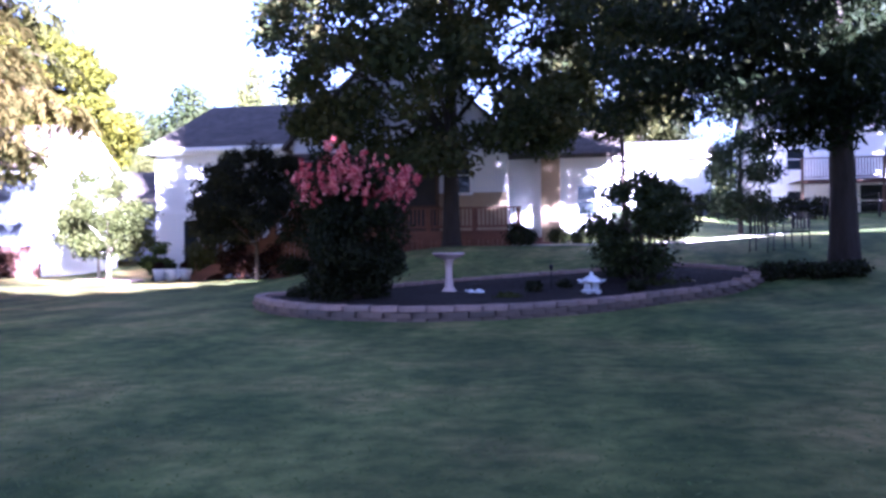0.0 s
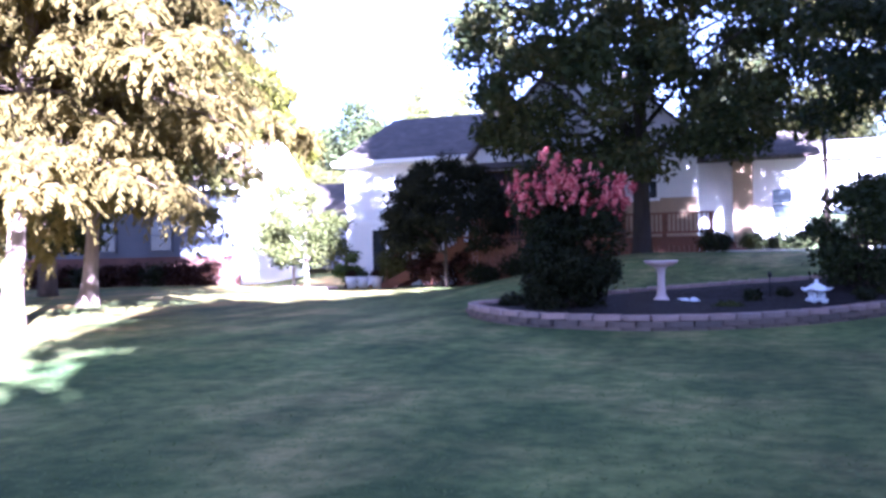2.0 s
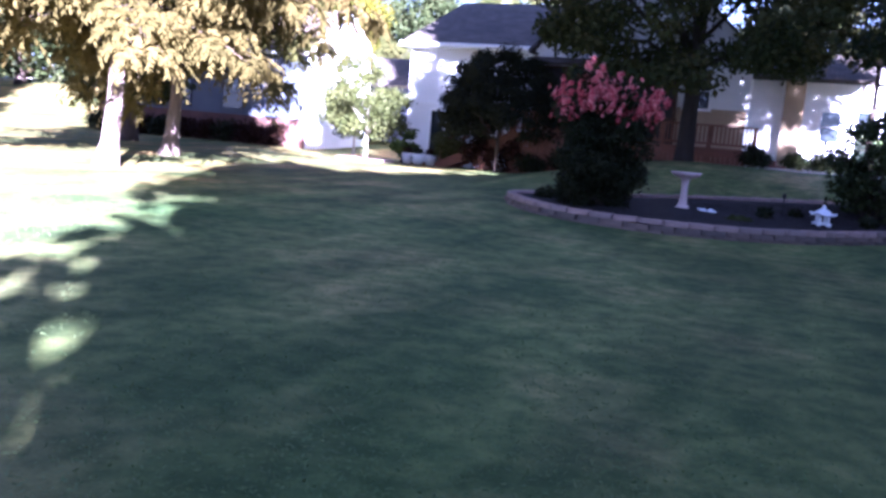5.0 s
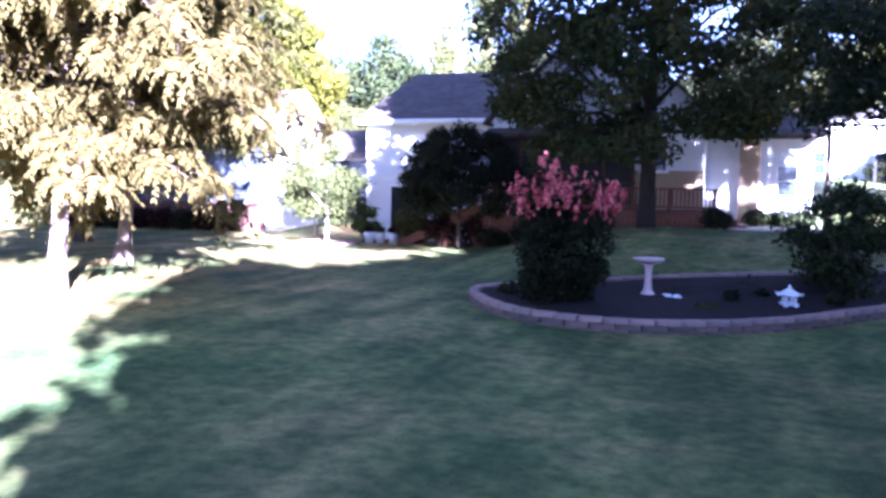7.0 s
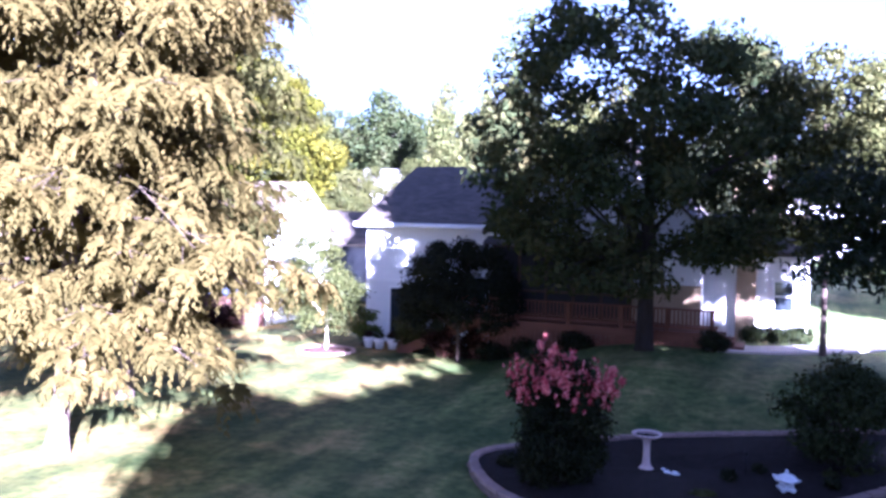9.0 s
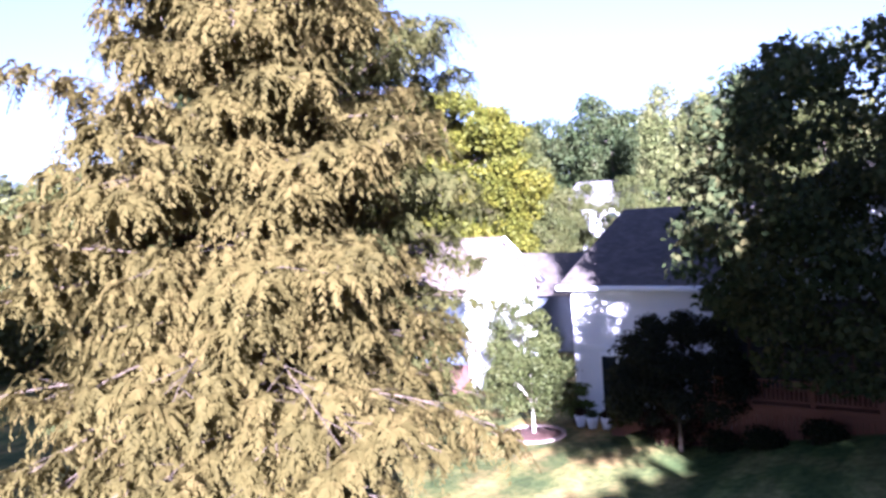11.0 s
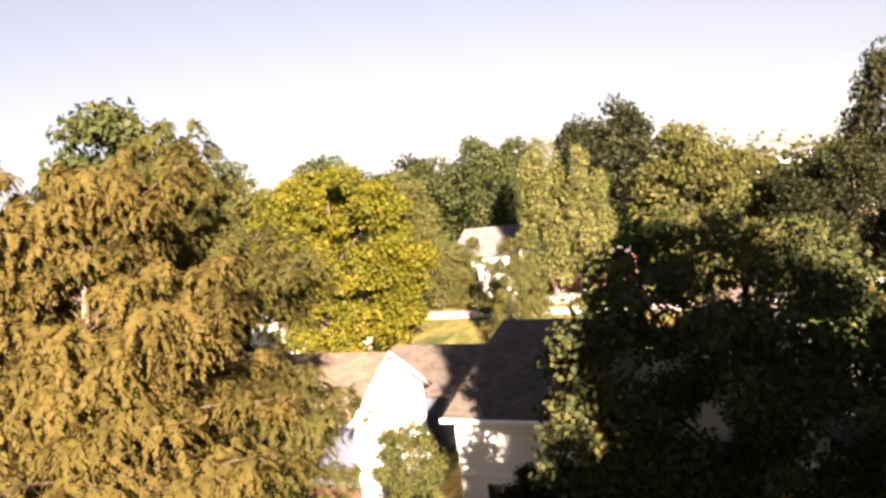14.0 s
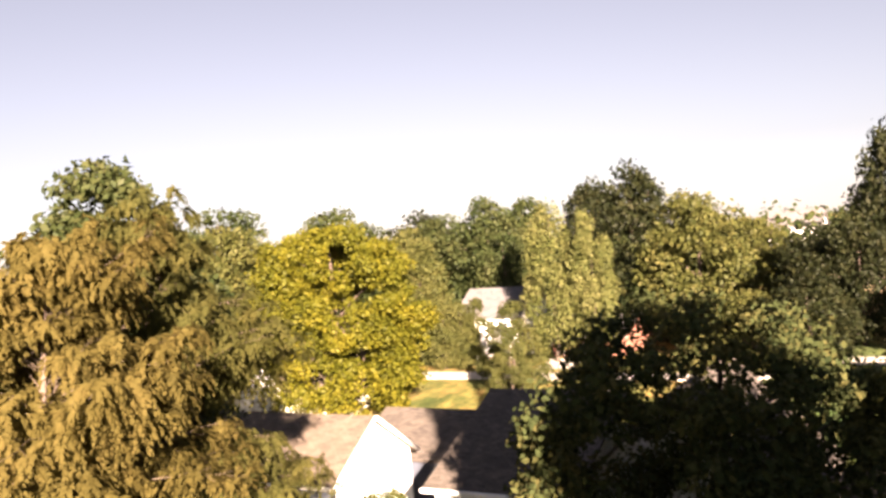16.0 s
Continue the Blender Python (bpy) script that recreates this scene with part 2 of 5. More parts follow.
L_WINE = leaf_mat("wine_dark_leaf", (0.012, 0.016, 0.010), (0.026, 0.030, 0.017), (0.056, 0.056, 0.026), 0.6, 0.15, 0.95)
L_RED = leaf_mat("red_leaf", (0.018, 0.008, 0.006), (0.038, 0.014, 0.009), (0.066, 0.030, 0.016), 0.8)
BLOOM = leaf_mat("pink_bloom", (0.26, 0.020, 0.040), (0.95, 0.14, 0.18), (1.75, 0.80, 0.72), 2.2, 0.3, each=0.8)
GRASS = leaf_mat("grass_blade", (0.11, 0.19, 0.065), (0.17, 0.25, 0.09), (0.27, 0.32, 0.13), 0.6)


# ---- building helpers ----
def smooth(t):
    t = min(1.0, max(0.0, t))
    return t * t * (3 - 2 * t)


def ground_z(x, y):
    """The lie of the land: a lawn that rises behind the bed, to the right, and towards the street."""
    z = 0.22 * smooth((y - 8) / 18)
    z += 1.05 * smooth((y - 17) / 10) * smooth((x + 9.5) / 7)
    z += 3.2 * smooth((y - 31) / 32) * (1 - 0.6 * smooth((x - 2) / 12))
    z += 0.055 * min(max(0.0, x - 4), 16)
    d = math.hypot(x, y)
    z += 0.05 * math.sin(x * 0.41 + 1.3) * math.sin(y * 0.37) * smooth(d / 12) * smooth((70 - d) / 30)
    return z


def part(name, bm, material, parent=None, label=""):
    me = bpy.data.meshes.new(name)
    bm.to_mesh(me)
    bm.free()
    me.materials.append(material)
    ob = new(name, me)
    ob.parent = parent
    return tagged(ob, label) if label else ob


def thing(name, label, category, at=(0, 0, 0), turn=0, group="", kind=""):
    ob = new(name)
    ob.matrix_basis = pose(*at, 0, 0, turn)
    return tagged(ob, label, category, group, kind)


def box(bm, x0, x1, y0, y1, z0, z1, bevel=0.0):
    r = bmesh.ops.create_cube(bm, size=1, matrix=Matrix.Translation(((x0 + x1) / 2, (y0 + y1) / 2, (z0 + z1) / 2)) @ Matrix.Diagonal((x1 - x0, y1 - y0, z1 - z0, 1)))
    if bevel:
        edges = {e for v in r["verts"] for e in v.link_edges}
        bmesh.ops.bevel(bm, geom=list(edges), offset=bevel, segments=1, affect="EDGES")
    return bm


def boxed(*a, **k):
    return box(bmesh.new(), *a, **k)


def tube(bm, pts, radii, sides=8):
    """A tapered limb along pts."""
    rings = []
    for i, p in enumerate(pts):
        p = Vector(p)
        d = (Vector(pts[min(i + 1, len(pts) - 1)]) - Vector(pts[max(i - 1, 0)])).normalized()
        u = d.orthogonal().normalized() if abs(d.z) < 0.9 else Vector((1, 0, 0)).cross(d).normalized()
        w = d.cross(u)
        rings.append([bm.verts.new(p + (u * math.cos(a) + w * math.sin(a)) * radii[i]) for a in (2 * math.pi * k / sides for k in range(sides))])
    for a, b in zip(rings, rings[1:]):
        for k in range(sides):
            f = bm.faces.new((a[k], a[(k + 1) % sides], b[(k + 1) % sides], b[k]))
            f.smooth = True
    bm.faces.new(rings[0][::-1])
    bm.faces.new(rings[-1])
    return bm


def lathe(profile, sides=24, wobble=0.0):
    """A turned body from (radius, height) pairs."""
    bm = bmesh.new()
    rings = [[bm.verts.new((max(r, 1e-4) * math.cos(2 * math.pi * k / sides), max(r, 1e-4) * math.sin(2 * math.pi * k / sides), z)) for k in range(sides)] for r, z in profile]
    for a, b in zip(rings, rings[1:]):
        for k in range(sides):
            bm.faces.new((a[k], a[(k + 1) % sides], b[(k + 1) % sides], b[k])).smooth = True
    bm.faces.new(rings[0][::-1])
    bm.faces.new(rings[-1])
    return bm


def cards(name, P, T, B, material, parent):
    """Leaves as four-cornered blades: centre P, half length T, half width B, all n x 3."""
    n = len(P)
    co = np.empty((n, 4, 3), np.float32)
    lift = np.cross(T, B)
    lift *= 0.35 * np.linalg.norm(B, axis=1, keepdims=True) / (np.linalg.norm(lift, axis=1, keepdims=True) + 1e-9)
    co[:, 0], co[:, 1], co[:, 2], co[:, 3] = P - T, P + B + lift, P + T, P - B + lift
    me = bpy.data.meshes.new(name)
    me.vertices.add(4 * n)
    me.vertices.foreach_set("co", co.ravel())
    me.loops.add(4 * n)
    me.loops.foreach_set("vertex_index", np.arange(4 * n, dtype=np.int32))
    me.polygons.add(n)
    me.polygons.foreach_set("loop_start", np.arange(0, 4 * n, 4, dtype=np.int32))
    me.update(calc_edges=True)
    me.materials.append(material)
    ob = new(name, me)
    ob.parent = parent
    return ob


def unit(v):
    return v / (np.linalg.norm(v, axis=-1, keepdims=True) + 1e-9)


def lump_leaves(rng, lumps, n, size, fill=0.45, droop=0.0, slim=0.5):
    """n leaves spread over lumps (x, y, z, rx, ry, rz), thickest near their skins."""
    L = np.array(lumps, float)
    area = L[:, 3] * L[:, 4] + L[:, 4] * L[:, 5] + L[:, 3] * L[:, 5]
    pick = rng.choice(len(L), n, p=area / area.sum())
    d = unit(rng.normal(size=(n, 3)))
    r = 1 - fill * rng.random(n) ** 1.5
    r *= 1 + 0.13 * rng.normal(size=n)
    P = L[pick, :3] + d * r[:, None] * L[pick, 3:]
    N = unit(d * 0.7 + rng.normal(size=(n, 3)) * 0.75 + [0, 0, 0.35])
    T = unit(np.cross(N, rng.normal(size=(n, 3))))
    if droop:
        T = unit(T * (1 - droop) + np.array([0, 0, -droop]) + 0.15 * rng.normal(size=(n, 3)))
    B = unit(np.cross(N, T))
    s = size * (0.6 + 0.8 * rng.random(n))
    return P, T * s[:, None], B * (s * slim)[:, None]


def crown_lumps(rng, cx, cy, z0, z1, rx, ry, n, lump, shape):
    """Lumps over a crown; shape(h) gives its share of the full width at height share h."""
    out = []
    while len(out) < n:
        h = rng.random()
        w = shape(h)
        if rng.random() > w ** 1.2 + 0.12:
            continue
        a, q = rng.random() * 2 * math.pi, 0.45 + 0.55 * rng.random() ** 0.5
        s = lump * (0.65 + 0.7 * rng.random())
        out.append((cx + rx * w * q * math.cos(a), cy + ry * w * q * math.sin(a), z0 + (z1 - z0) * h, s * 1.15, s * 1.15, s * 0.8))
    return out


ROUND = lambda h: math.sqrt(max(0.0, 1 - (2 * h - 0.85) ** 2 / 1.35))
CONE = lambda h: (1 - h) ** 0.75 * (0.75 + 0.25 * min(1, h * 8)) + 0.05
OVAL = lambda h: math.sin(math.pi * (0.12 + 0.86 * h)) ** 0.7
MAPLE = lambda h: ROUND(h) * (0.93 + 0.09 * math.sin(17 * h)) if h < 0.9 else ROUND(h) * 0.8
OAK = lambda h: min(1, 0.86 + 0.6 * h) * (1 - h ** 3.2) ** 0.62 + 0.04
BELL = lambda h: (1 - 0.3 * h) * (1 - min(h, 0.999) ** 8) ** 0.5
FLAME = lambda h: 0.95 * math.sin(math.pi * (0.2 + 0.79 * h)) ** 0.55 + 0.03


def broad_tree(name, label, at, height, width, leaf, bark, seed, leaves=9000, size=0.3, lumps=60, lump=1.0, trunk=0.25, clear=0.2, shape=ROUND, droop=0.0, slim=0.55, fill=0.45, category="tree", group="", shift=(0, 0), extra=(), tall=1.0):
    """A tree: tapered trunk, limbs that reach into the lumps, and a crown of single leaves."""
    rng = np.random.default_rng(seed)
    t = thing(name, label, category, at, 0, group)
    z0 = height * clear
    L = crown_lumps(rng, *shift, z0, height - lump * 0.5, width / 2 - lump * 0.6, width / 2 - lump * 0.6, lumps, lump, shape) + list(extra)
    L = [(*q[:5], q[5] * tall) for q in L]
    bm = bmesh.new()
    lean = rng.normal(size=2) * 0.02 * height
    line = [(lean[0] * k * k, lean[1] * k * k, -0.2 + (height * 0.9 + 0.2) * k) for k in (0, 0.03, 0.1, 0.25, 0.45, 0.65, 0.85, 1)]
    tube(bm, line, [trunk * q for q in (1.45, 1.15, 1.0, 0.86, 0.66, 0.45, 0.24, 0.08)], 10)
    part("trunk", bm, bark, t)
    order = sorted(L, key=lambda q: q[2])
    for q in order[:: max(1, len(order) // 12)]:
        bm = bmesh.new()
        r = math.hypot(q[0], q[1])
        zb = max(z0 * 0.85, q[2] - r * 0.75)
        k = (zb + 0.2) / (height * 0.9 + 0.2)
        b0 = Vector((lean[0] * k * k, lean[1] * k * k, zb))
        e = Vector(q[:3])
        mid = b0.lerp(e, 0.5) + Vector((0, 0, 0.12 * r))
        w = trunk * 0.42 * (1 - 0.6 * k)
        tube(bm, [b0, mid, e], [w, w * 0.65, w * 0.2], 6)
        part("limb", bm, bark, t)
    cards("crown", *lump_leaves(rng, L, leaves, size, fill, droop, slim), leaf, t)
    return t


# ---- ground ----
def spread(lo, hi, n, mid, k):
    """Positions from lo to hi that lie closest round mid."""
    u = np.linspace(-1, 1, n)
    s = np.sinh(k * u) / np.sinh(k)
    return np.where(s < 0, mid + s * (mid - lo), mid + s * (hi - mid))


def make_ground():
    xs, ys = spread(-2600, 2600, 190, -4, 7.0), spread(-900, 3200, 190, 16, 6.6)
    verts = [(x, y, ground_z(x, y)) for y in ys for x in xs]
    n = len(xs)
    faces = [(j * n + i, j * n + i + 1, (j + 1) * n + i + 1, (j + 1) * n + i) for j in range(len(ys) - 1) for i in range(n - 1)]
    me = bpy.data.meshes.new("ground")
    me.from_pydata(verts, [], faces)
    me.polygons.foreach_set("use_smooth", [True] * len(faces))
    me.materials.append(LAWN)
    tagged(new("ground", me), "mown green lawn, patchy, partly in tree shade", "lawn", kind="structure")


make_ground()


def strip(name, label, category, pts, width, material, lift=0.03, kind="structure"):
    """A paved strip draped over the land."""
    bm = bmesh.new()
    rows = []
    for i, p in enumerate(pts):
        p, a, b = Vector(p), Vector(pts[max(0, i - 1)]), Vector(pts[min(len(pts) - 1, i + 1)])
        d = (b - a).normalized()
        s = Vector((-d.y, d.x)) * width / 2
        rows.append([bm.verts.new((q.x, q.y, ground_z(q.x, q.y) + h)) for q, h in ((p + s, -0.1), (p + s, lift), (p, lift + 0.01), (p - s, lift), (p - s, -0.1))])
    for a, b in zip(rows, rows[1:]):
        for k in range(4):
            bm.faces.new((a[k], a[k + 1], b[k + 1], b[k]))
    bmesh.ops.recalc_face_normals(bm, faces=bm.faces)
    ob = part(name, bm, material)
    return tagged(ob, label, category, kind=kind)


def line(a, b, n):
    return [(a[0] + (b[0] - a[0]) * k / n, a[1] + (b[1] - a[1]) * k / n) for k in range(n + 1)]


strip("road", "narrow sunlit pale concrete lane beyond the front yards", "road", line((-75, 62.4), (45, 62.4), 40), 2.6, PAVING, 0.05)
strip("driveway", "pale concrete drive to the far house", "driveway", line((-24.5, 65.3), (-25.5, 70.5), 6), 3.0, PAVING, 0.04)
strip("patio_path", "sunlit paved path beside the wooden deck", "path", [(-1.2, 28.2), (0.6, 28.6), (2.5, 29.6), (5.0, 31.5), (8, 34)], 1.5, PAVING, 0.05)


# ---- houses ----
def quad(bm, uv, a, b, c, d):
    """A face with its texture laid out in metres: a to b along the eave."""
    a, b, c, d = (Vector(p) for p in (a, b, c, d))
    f = bm.faces.new([bm.verts.new(p) for p in (a, b, c, d)])
    e = (b - a).normalized()
    n = (b - a).cross(d - a).normalized()
    g = n.cross(e)
    for l, p in zip(f.loops, (a, b, c, d)):
        l[uv].uv = ((p - a).dot(e), (p - a).dot(g))
    return f


def slope(parent, p0, p1, p2, p3, material, thick=0.14, label=""):
    """One roof plane as a slab: p0 to p1 the eave, p3 to p2 the ridge."""
    bm = bmesh.new()
    uv = bm.loops.layers.uv.new("UVMap")
    top = [Vector(p) for p in (p0, p1, p2, p3)]
    down = Vector((0, 0, -thick))
    low = [p + down for p in top]
    quad(bm, uv, *top)
    quad(bm, uv, low[3], low[2], low[1], low[0])
    for i in range(4):
        j = (i + 1) % 4
        quad(bm, uv, low[i], low[j], top[j], top[i])
    return part("roof", bm, material, parent, label)


def gable_x(parent, x0, x1, y0, y1, ze, zr, material, label=""):
    """Ridge along x."""
    ym = (y0 + y1) / 2
    slope(parent, (x0, y0, ze), (x1, y0, ze), (x1, ym, zr), (x0, ym, zr), material, label=label)
    slope(parent, (x1, y1, ze), (x0, y1, ze), (x0, ym, zr), (x1, ym, zr), material, label=label)


def gable_y(parent, x0, x1, y0, y1, ze, zr, material, label=""):
    """Ridge along y."""
    xm = (x0 + x1) / 2
    slope(parent, (x1, y0, ze), (x1, y1, ze), (xm, y1, zr), (xm, y0, zr), material, label=label)
    slope(parent, (x0, y1, ze), (x0, y0, ze), (xm, y0, zr), (xm, y1, zr), material, label=label)


def boards(parent, side, fixed, a0, a1, z0, z1, material, course=0.2, top=None, cut=()):
    """Lapped siding boards on a wall; side: which way it faces; top(a): the gable's height there; cut: openings (a0, a1, z0, z1)."""
    z = z0
    while z < z1 - 0.02:
        h = min(course, z1 - z)
        lo, hi = a0, a1
        if top:
            inside = [a for a in np.linspace(a0, a1, 81) if top(a) > z + h * 0.5]
            if not inside:
                break
            lo, hi = inside[0], inside[-1]
        spans = [(lo, hi)]
        for c in cut:
            if c[2] < z + h and c[3] > z:
                spans = [s for q in spans for s in ((q[0], min(q[1], c[0])), (max(q[0], c[1]), q[1])) if s[1] - s[0] > 0.03]
        for s in spans:
            bm = bmesh.new()
            pts = []
            for a in s:
                for out, zz in ((0.0, z), (0.028, z), (0.006, z + h), (0.0, z + h)):
                    if side in "-y+y":
                        pts.append(bm.verts.new((a, fixed + (out if side == "+y" else -out), zz)))
                    else:
                        pts.append(bm.verts.new((fixed + (out if side == "+x" else -out), a, zz)))
            for k in range(4):
                bm.faces.new((pts[k], pts[(k + 1) % 4], pts[4 + (k + 1) % 4], pts[4 + k]))
            bm.faces.new(pts[3::-1])
            bm.faces.new(pts[4:])
            bmesh.ops.recalc_face_normals(bm, faces=bm.faces)
            part("board", bm, material, parent)
        z += course


def gable_wall(parent, axis, at, a0, a1, z0, ze, zr, thick, material):
    """A gable-ended wall slab."""
    am = (a0 + a1) / 2
    bm = bmesh.new()
    outline = [(a0, z0), (a1, z0), (a1, ze), (am, zr), (a0, ze)]
    rings = []
    for o in (at, at + thick):
        rings.append([bm.verts.new((o, a, z) if axis == "x" else (a, o, z)) for a, z in outline])
    bm.faces.new(rings[0])
    bm.faces.new(rings[1][::-1])
    for i in range(5):
        j = (i + 1) % 5
        bm.faces.new((rings[0][i], rings[0][j], rings[1][j], rings[1][i]))
    bmesh.ops.recalc_face_normals(bm, faces=bm.faces)
    return part("wall", bm, material, parent)


def window(parent, side, fixed, a0, a1, z0, z1, bars=1, trim=TRIM):
    """A sash window: frame, glass, sill and a glazing bar, standing a little proud."""
    s = -1 if side[0] == "-" else 1

    def bx(b0, b1, c0, c1, o0, o1):
        o = sorted((fixed + s * o0, fixed + s * o1))
        return boxed(b0, b1, *o, c0, c1) if side[1] == "y" else boxed(*o, b0, b1, c0, c1)
    w = part("window", bx(a0, a1, z0, z1, 0.0, 0.03), GLASS, parent, "dark reflecting window pane")
    for b in ((a0 - 0.08, a0, z0 - 0.08, z1 + 0.08), (a1, a1 + 0.08, z0 - 0.08, z1 + 0.08), (a0, a1, z1, z1 + 0.08)):
        part("frame", bx(*b, 0.0, 0.07), trim, w)
    part("sill", bx(a0 - 0.1, a1 + 0.1, z0 - 0.09, z0, 0.0, 0.11), trim, w)
    for k in range(bars):
        zm = z0 + (z1 - z0) * (k + 1) / (bars + 1)
        part("bar", bx(a0, a1, zm - 0.02, zm + 0.02, 0.03, 0.05), trim, w)
    return w


def main_house():
    h = thing("house", "white-sided two-storey house with a brown shingle roof in tree shade", "house")
    # left block, ridge along x
    cut = [(-13.6, -12.3, 0.25, 2.35), (-11.6, -10.6, 0.9, 2.2)]
    part("wall", boxed(-14.6, -9.0, 30.8, 31.0, 0.0, 4.93), SIDING, h)
    gable_wall(h, "x", -14.6, 30.8, 42.2, 0.0, 4.93, 7.3, 0.2, SIDING)
    part("wall", boxed(-14.6, -9.0, 42.0, 42.2, 0.5, 4.93), SIDING, h)
    boards(h, "-y", 30.8, -14.6, -9.02, 2.75, 4.88, SIDING)
    boards(h, "-y", 30.8, -14.6, -9.02, 0.2, 2.6, SIDING, cut=cut)
    boards(h, "-x", -14.6, 30.8, 42.2, 2.0, 7.2, SIDING, 0.25, top=lambda a: 7.3 - abs(a - 36.5) * 0.416)
    part("trim", boxed(-14.66, -9.0, 30.74, 30.8, 2.6, 2.75), TRIM, h, "white band board between the floors")
    part("trim", boxed(-14.66, -14.54, 30.75, 30.87, 0.2, 4.88), TRIM, h, "white corner board")
    gable_x(h, -14.95, -8.8, 30.3, 42.7, 5.0, 7.58, ROOF_SHADE, "brown shingle roof plane with tree shade partly in its colour")
    part("gutter", boxed(-14.98, -8.9, 30.16, 30.3, 4.84, 5.0, bevel=0.02), TRIM, h, "white eaves gutter")
    part("soffit", boxed(-14.95, -8.9, 30.3, 30.8, 4.81, 4.86), TRIM, h)
    d = part("door", boxed(-13.6, -12.3, 30.76, 30.82, 0.25, 2.35), GLASS, h, "dark glazed patio door")
    for a in (-13.64, -12.98, -12.34):
        part("frame", boxed(a, a + 0.08, 30.70, 30.78, 0.2, 2.4), TRIM, d)
    part("frame", boxed(-13.64, -12.26, 30.70, 30.78, 2.35, 2.45), TRIM, d)
    window(h, "-y", 30.8, -11.5, -10.7, 1.0, 2.1)
    # right block, gable towards the garden
    gable_wall(h, "y", 30.0, -9.0, -1.4, 0.3, 5.1, 8.7, 0.2, SIDING)
    part("wall", boxed(-8.98, -1.42, 29.96, 30.0, 0.4, 3.1), TAN, h, "shaded tan wall behind the deck")
    part("wall", boxed(-9.0, -8.8, 30.2, 38.2, 0.3, 5.1), SIDING, h)
    part("wall", boxed(-1.6, -1.4, 30.2, 38.2, 0.3, 5.1), SIDING, h)
    boards(h, "-y", 30.0, -9.0, -1.4, 3.1, 8.6, SIDING, top=lambda a: 8.7 - abs(a + 5.2) * 0.947, cut=[(-7.9, -6.9, 3.0, 4.4), (-6.2, -4.4, 2.0, 4.2), (-3.6, -2.6, 3.0, 4.4)])
    gable_y(h, -9.35, -1.05, 29.7, 38.5, 4.85, 8.8, ROOF_SHADE, "brown shingle roof plane with tree shade partly in its colour")
    window(h, "-y", 30.0, -3.5, -2.7, 3.1, 4.3)
    # covered porch over the deck; a near-black sheet stands in for its shade
    p = part("porch_screen", boxed(-8.9, -3.75, 29.80, 29.83, 1.78, 4.3), RECESS, h, "dark sheet for the shaded recess of the porch")
    for k in range(6):
        x = -8.9 + 1.02 * k
        part("post", boxed(x - 0.05, x + 0.05, 29.72, 29.80, 1.76, 4.3, bevel=0.008), DECK_DARK, p)
    for z in (1.8, 2.6, 4.22):
        part("rail", boxed(-8.95, -3.7, 29.73, 29.79, z, z + 0.08), DECK_DARK, p)
    slope(h, (-9.2, 29.35, 4.38), (-3.45, 29.35, 4.38), (-3.45, 29.98, 4.62), (-9.2, 29.98, 4.62), ROOF_SHADE, 0.1, "narrow shingle roof over the porch")
    # low sunlit end with a tan porch column
    part("wall", boxed(-1.4, 2.05, 31.0, 31.2, 0.9, 4.4), SIDING, h, "sunlit white end wall")
    part("wall", boxed(1.85, 2.05, 31.2, 37.5, 0.9, 4.4), SIDING, h)
    boards(h, "-y", 31.0, -1.4, 2.05, 1.3, 4.3, SIDING, cut=[(0.9, 1.6, 2.2, 3.4)])
    window(h, "-y", 31.0, 0.95, 1.55, 2.3, 3.3)
    part("column", boxed(-0.3, 0.35, 30.55, 30.95, 1.0, 4.3, bevel=0.02), TAN, h, "tan sided porch column")
    slope(h, (-1.4, 30.2, 4.35), (2.4, 30.2, 4.35), (2.4, 34.0, 5.6), (-1.4, 34.0, 5.6), ROOF_SHADE, label="low porch roof")
    slope(h, (2.4, 37.8, 4.35), (-1.4, 37.8, 4.35), (-1.4, 34.0, 5.6), (2.4, 34.0, 5.6), ROOF_SHADE, label="low porch roof")
    # front wing
    gable_wall(h, "x", -24.2, 38.4, 45.6, 1.2, 3.8, 5.2, 0.2, SIDING)
    part("wall", boxed(-24.2, -14.65, 38.6, 38.8, 0.8, 3.75), SIDING_SHADE, h, "front wing wall with its shade put into the blue-grey colour")
    part("wall", boxed(-14.4, -14.2, 42.3, 45.4, 0.8, 3.75), TAN, h)
    gable_x(h, -24.5, -14.64, 38.2, 45.8, 3.7, 5.38, ROOF_SHADE, "brown shingle roof plane")


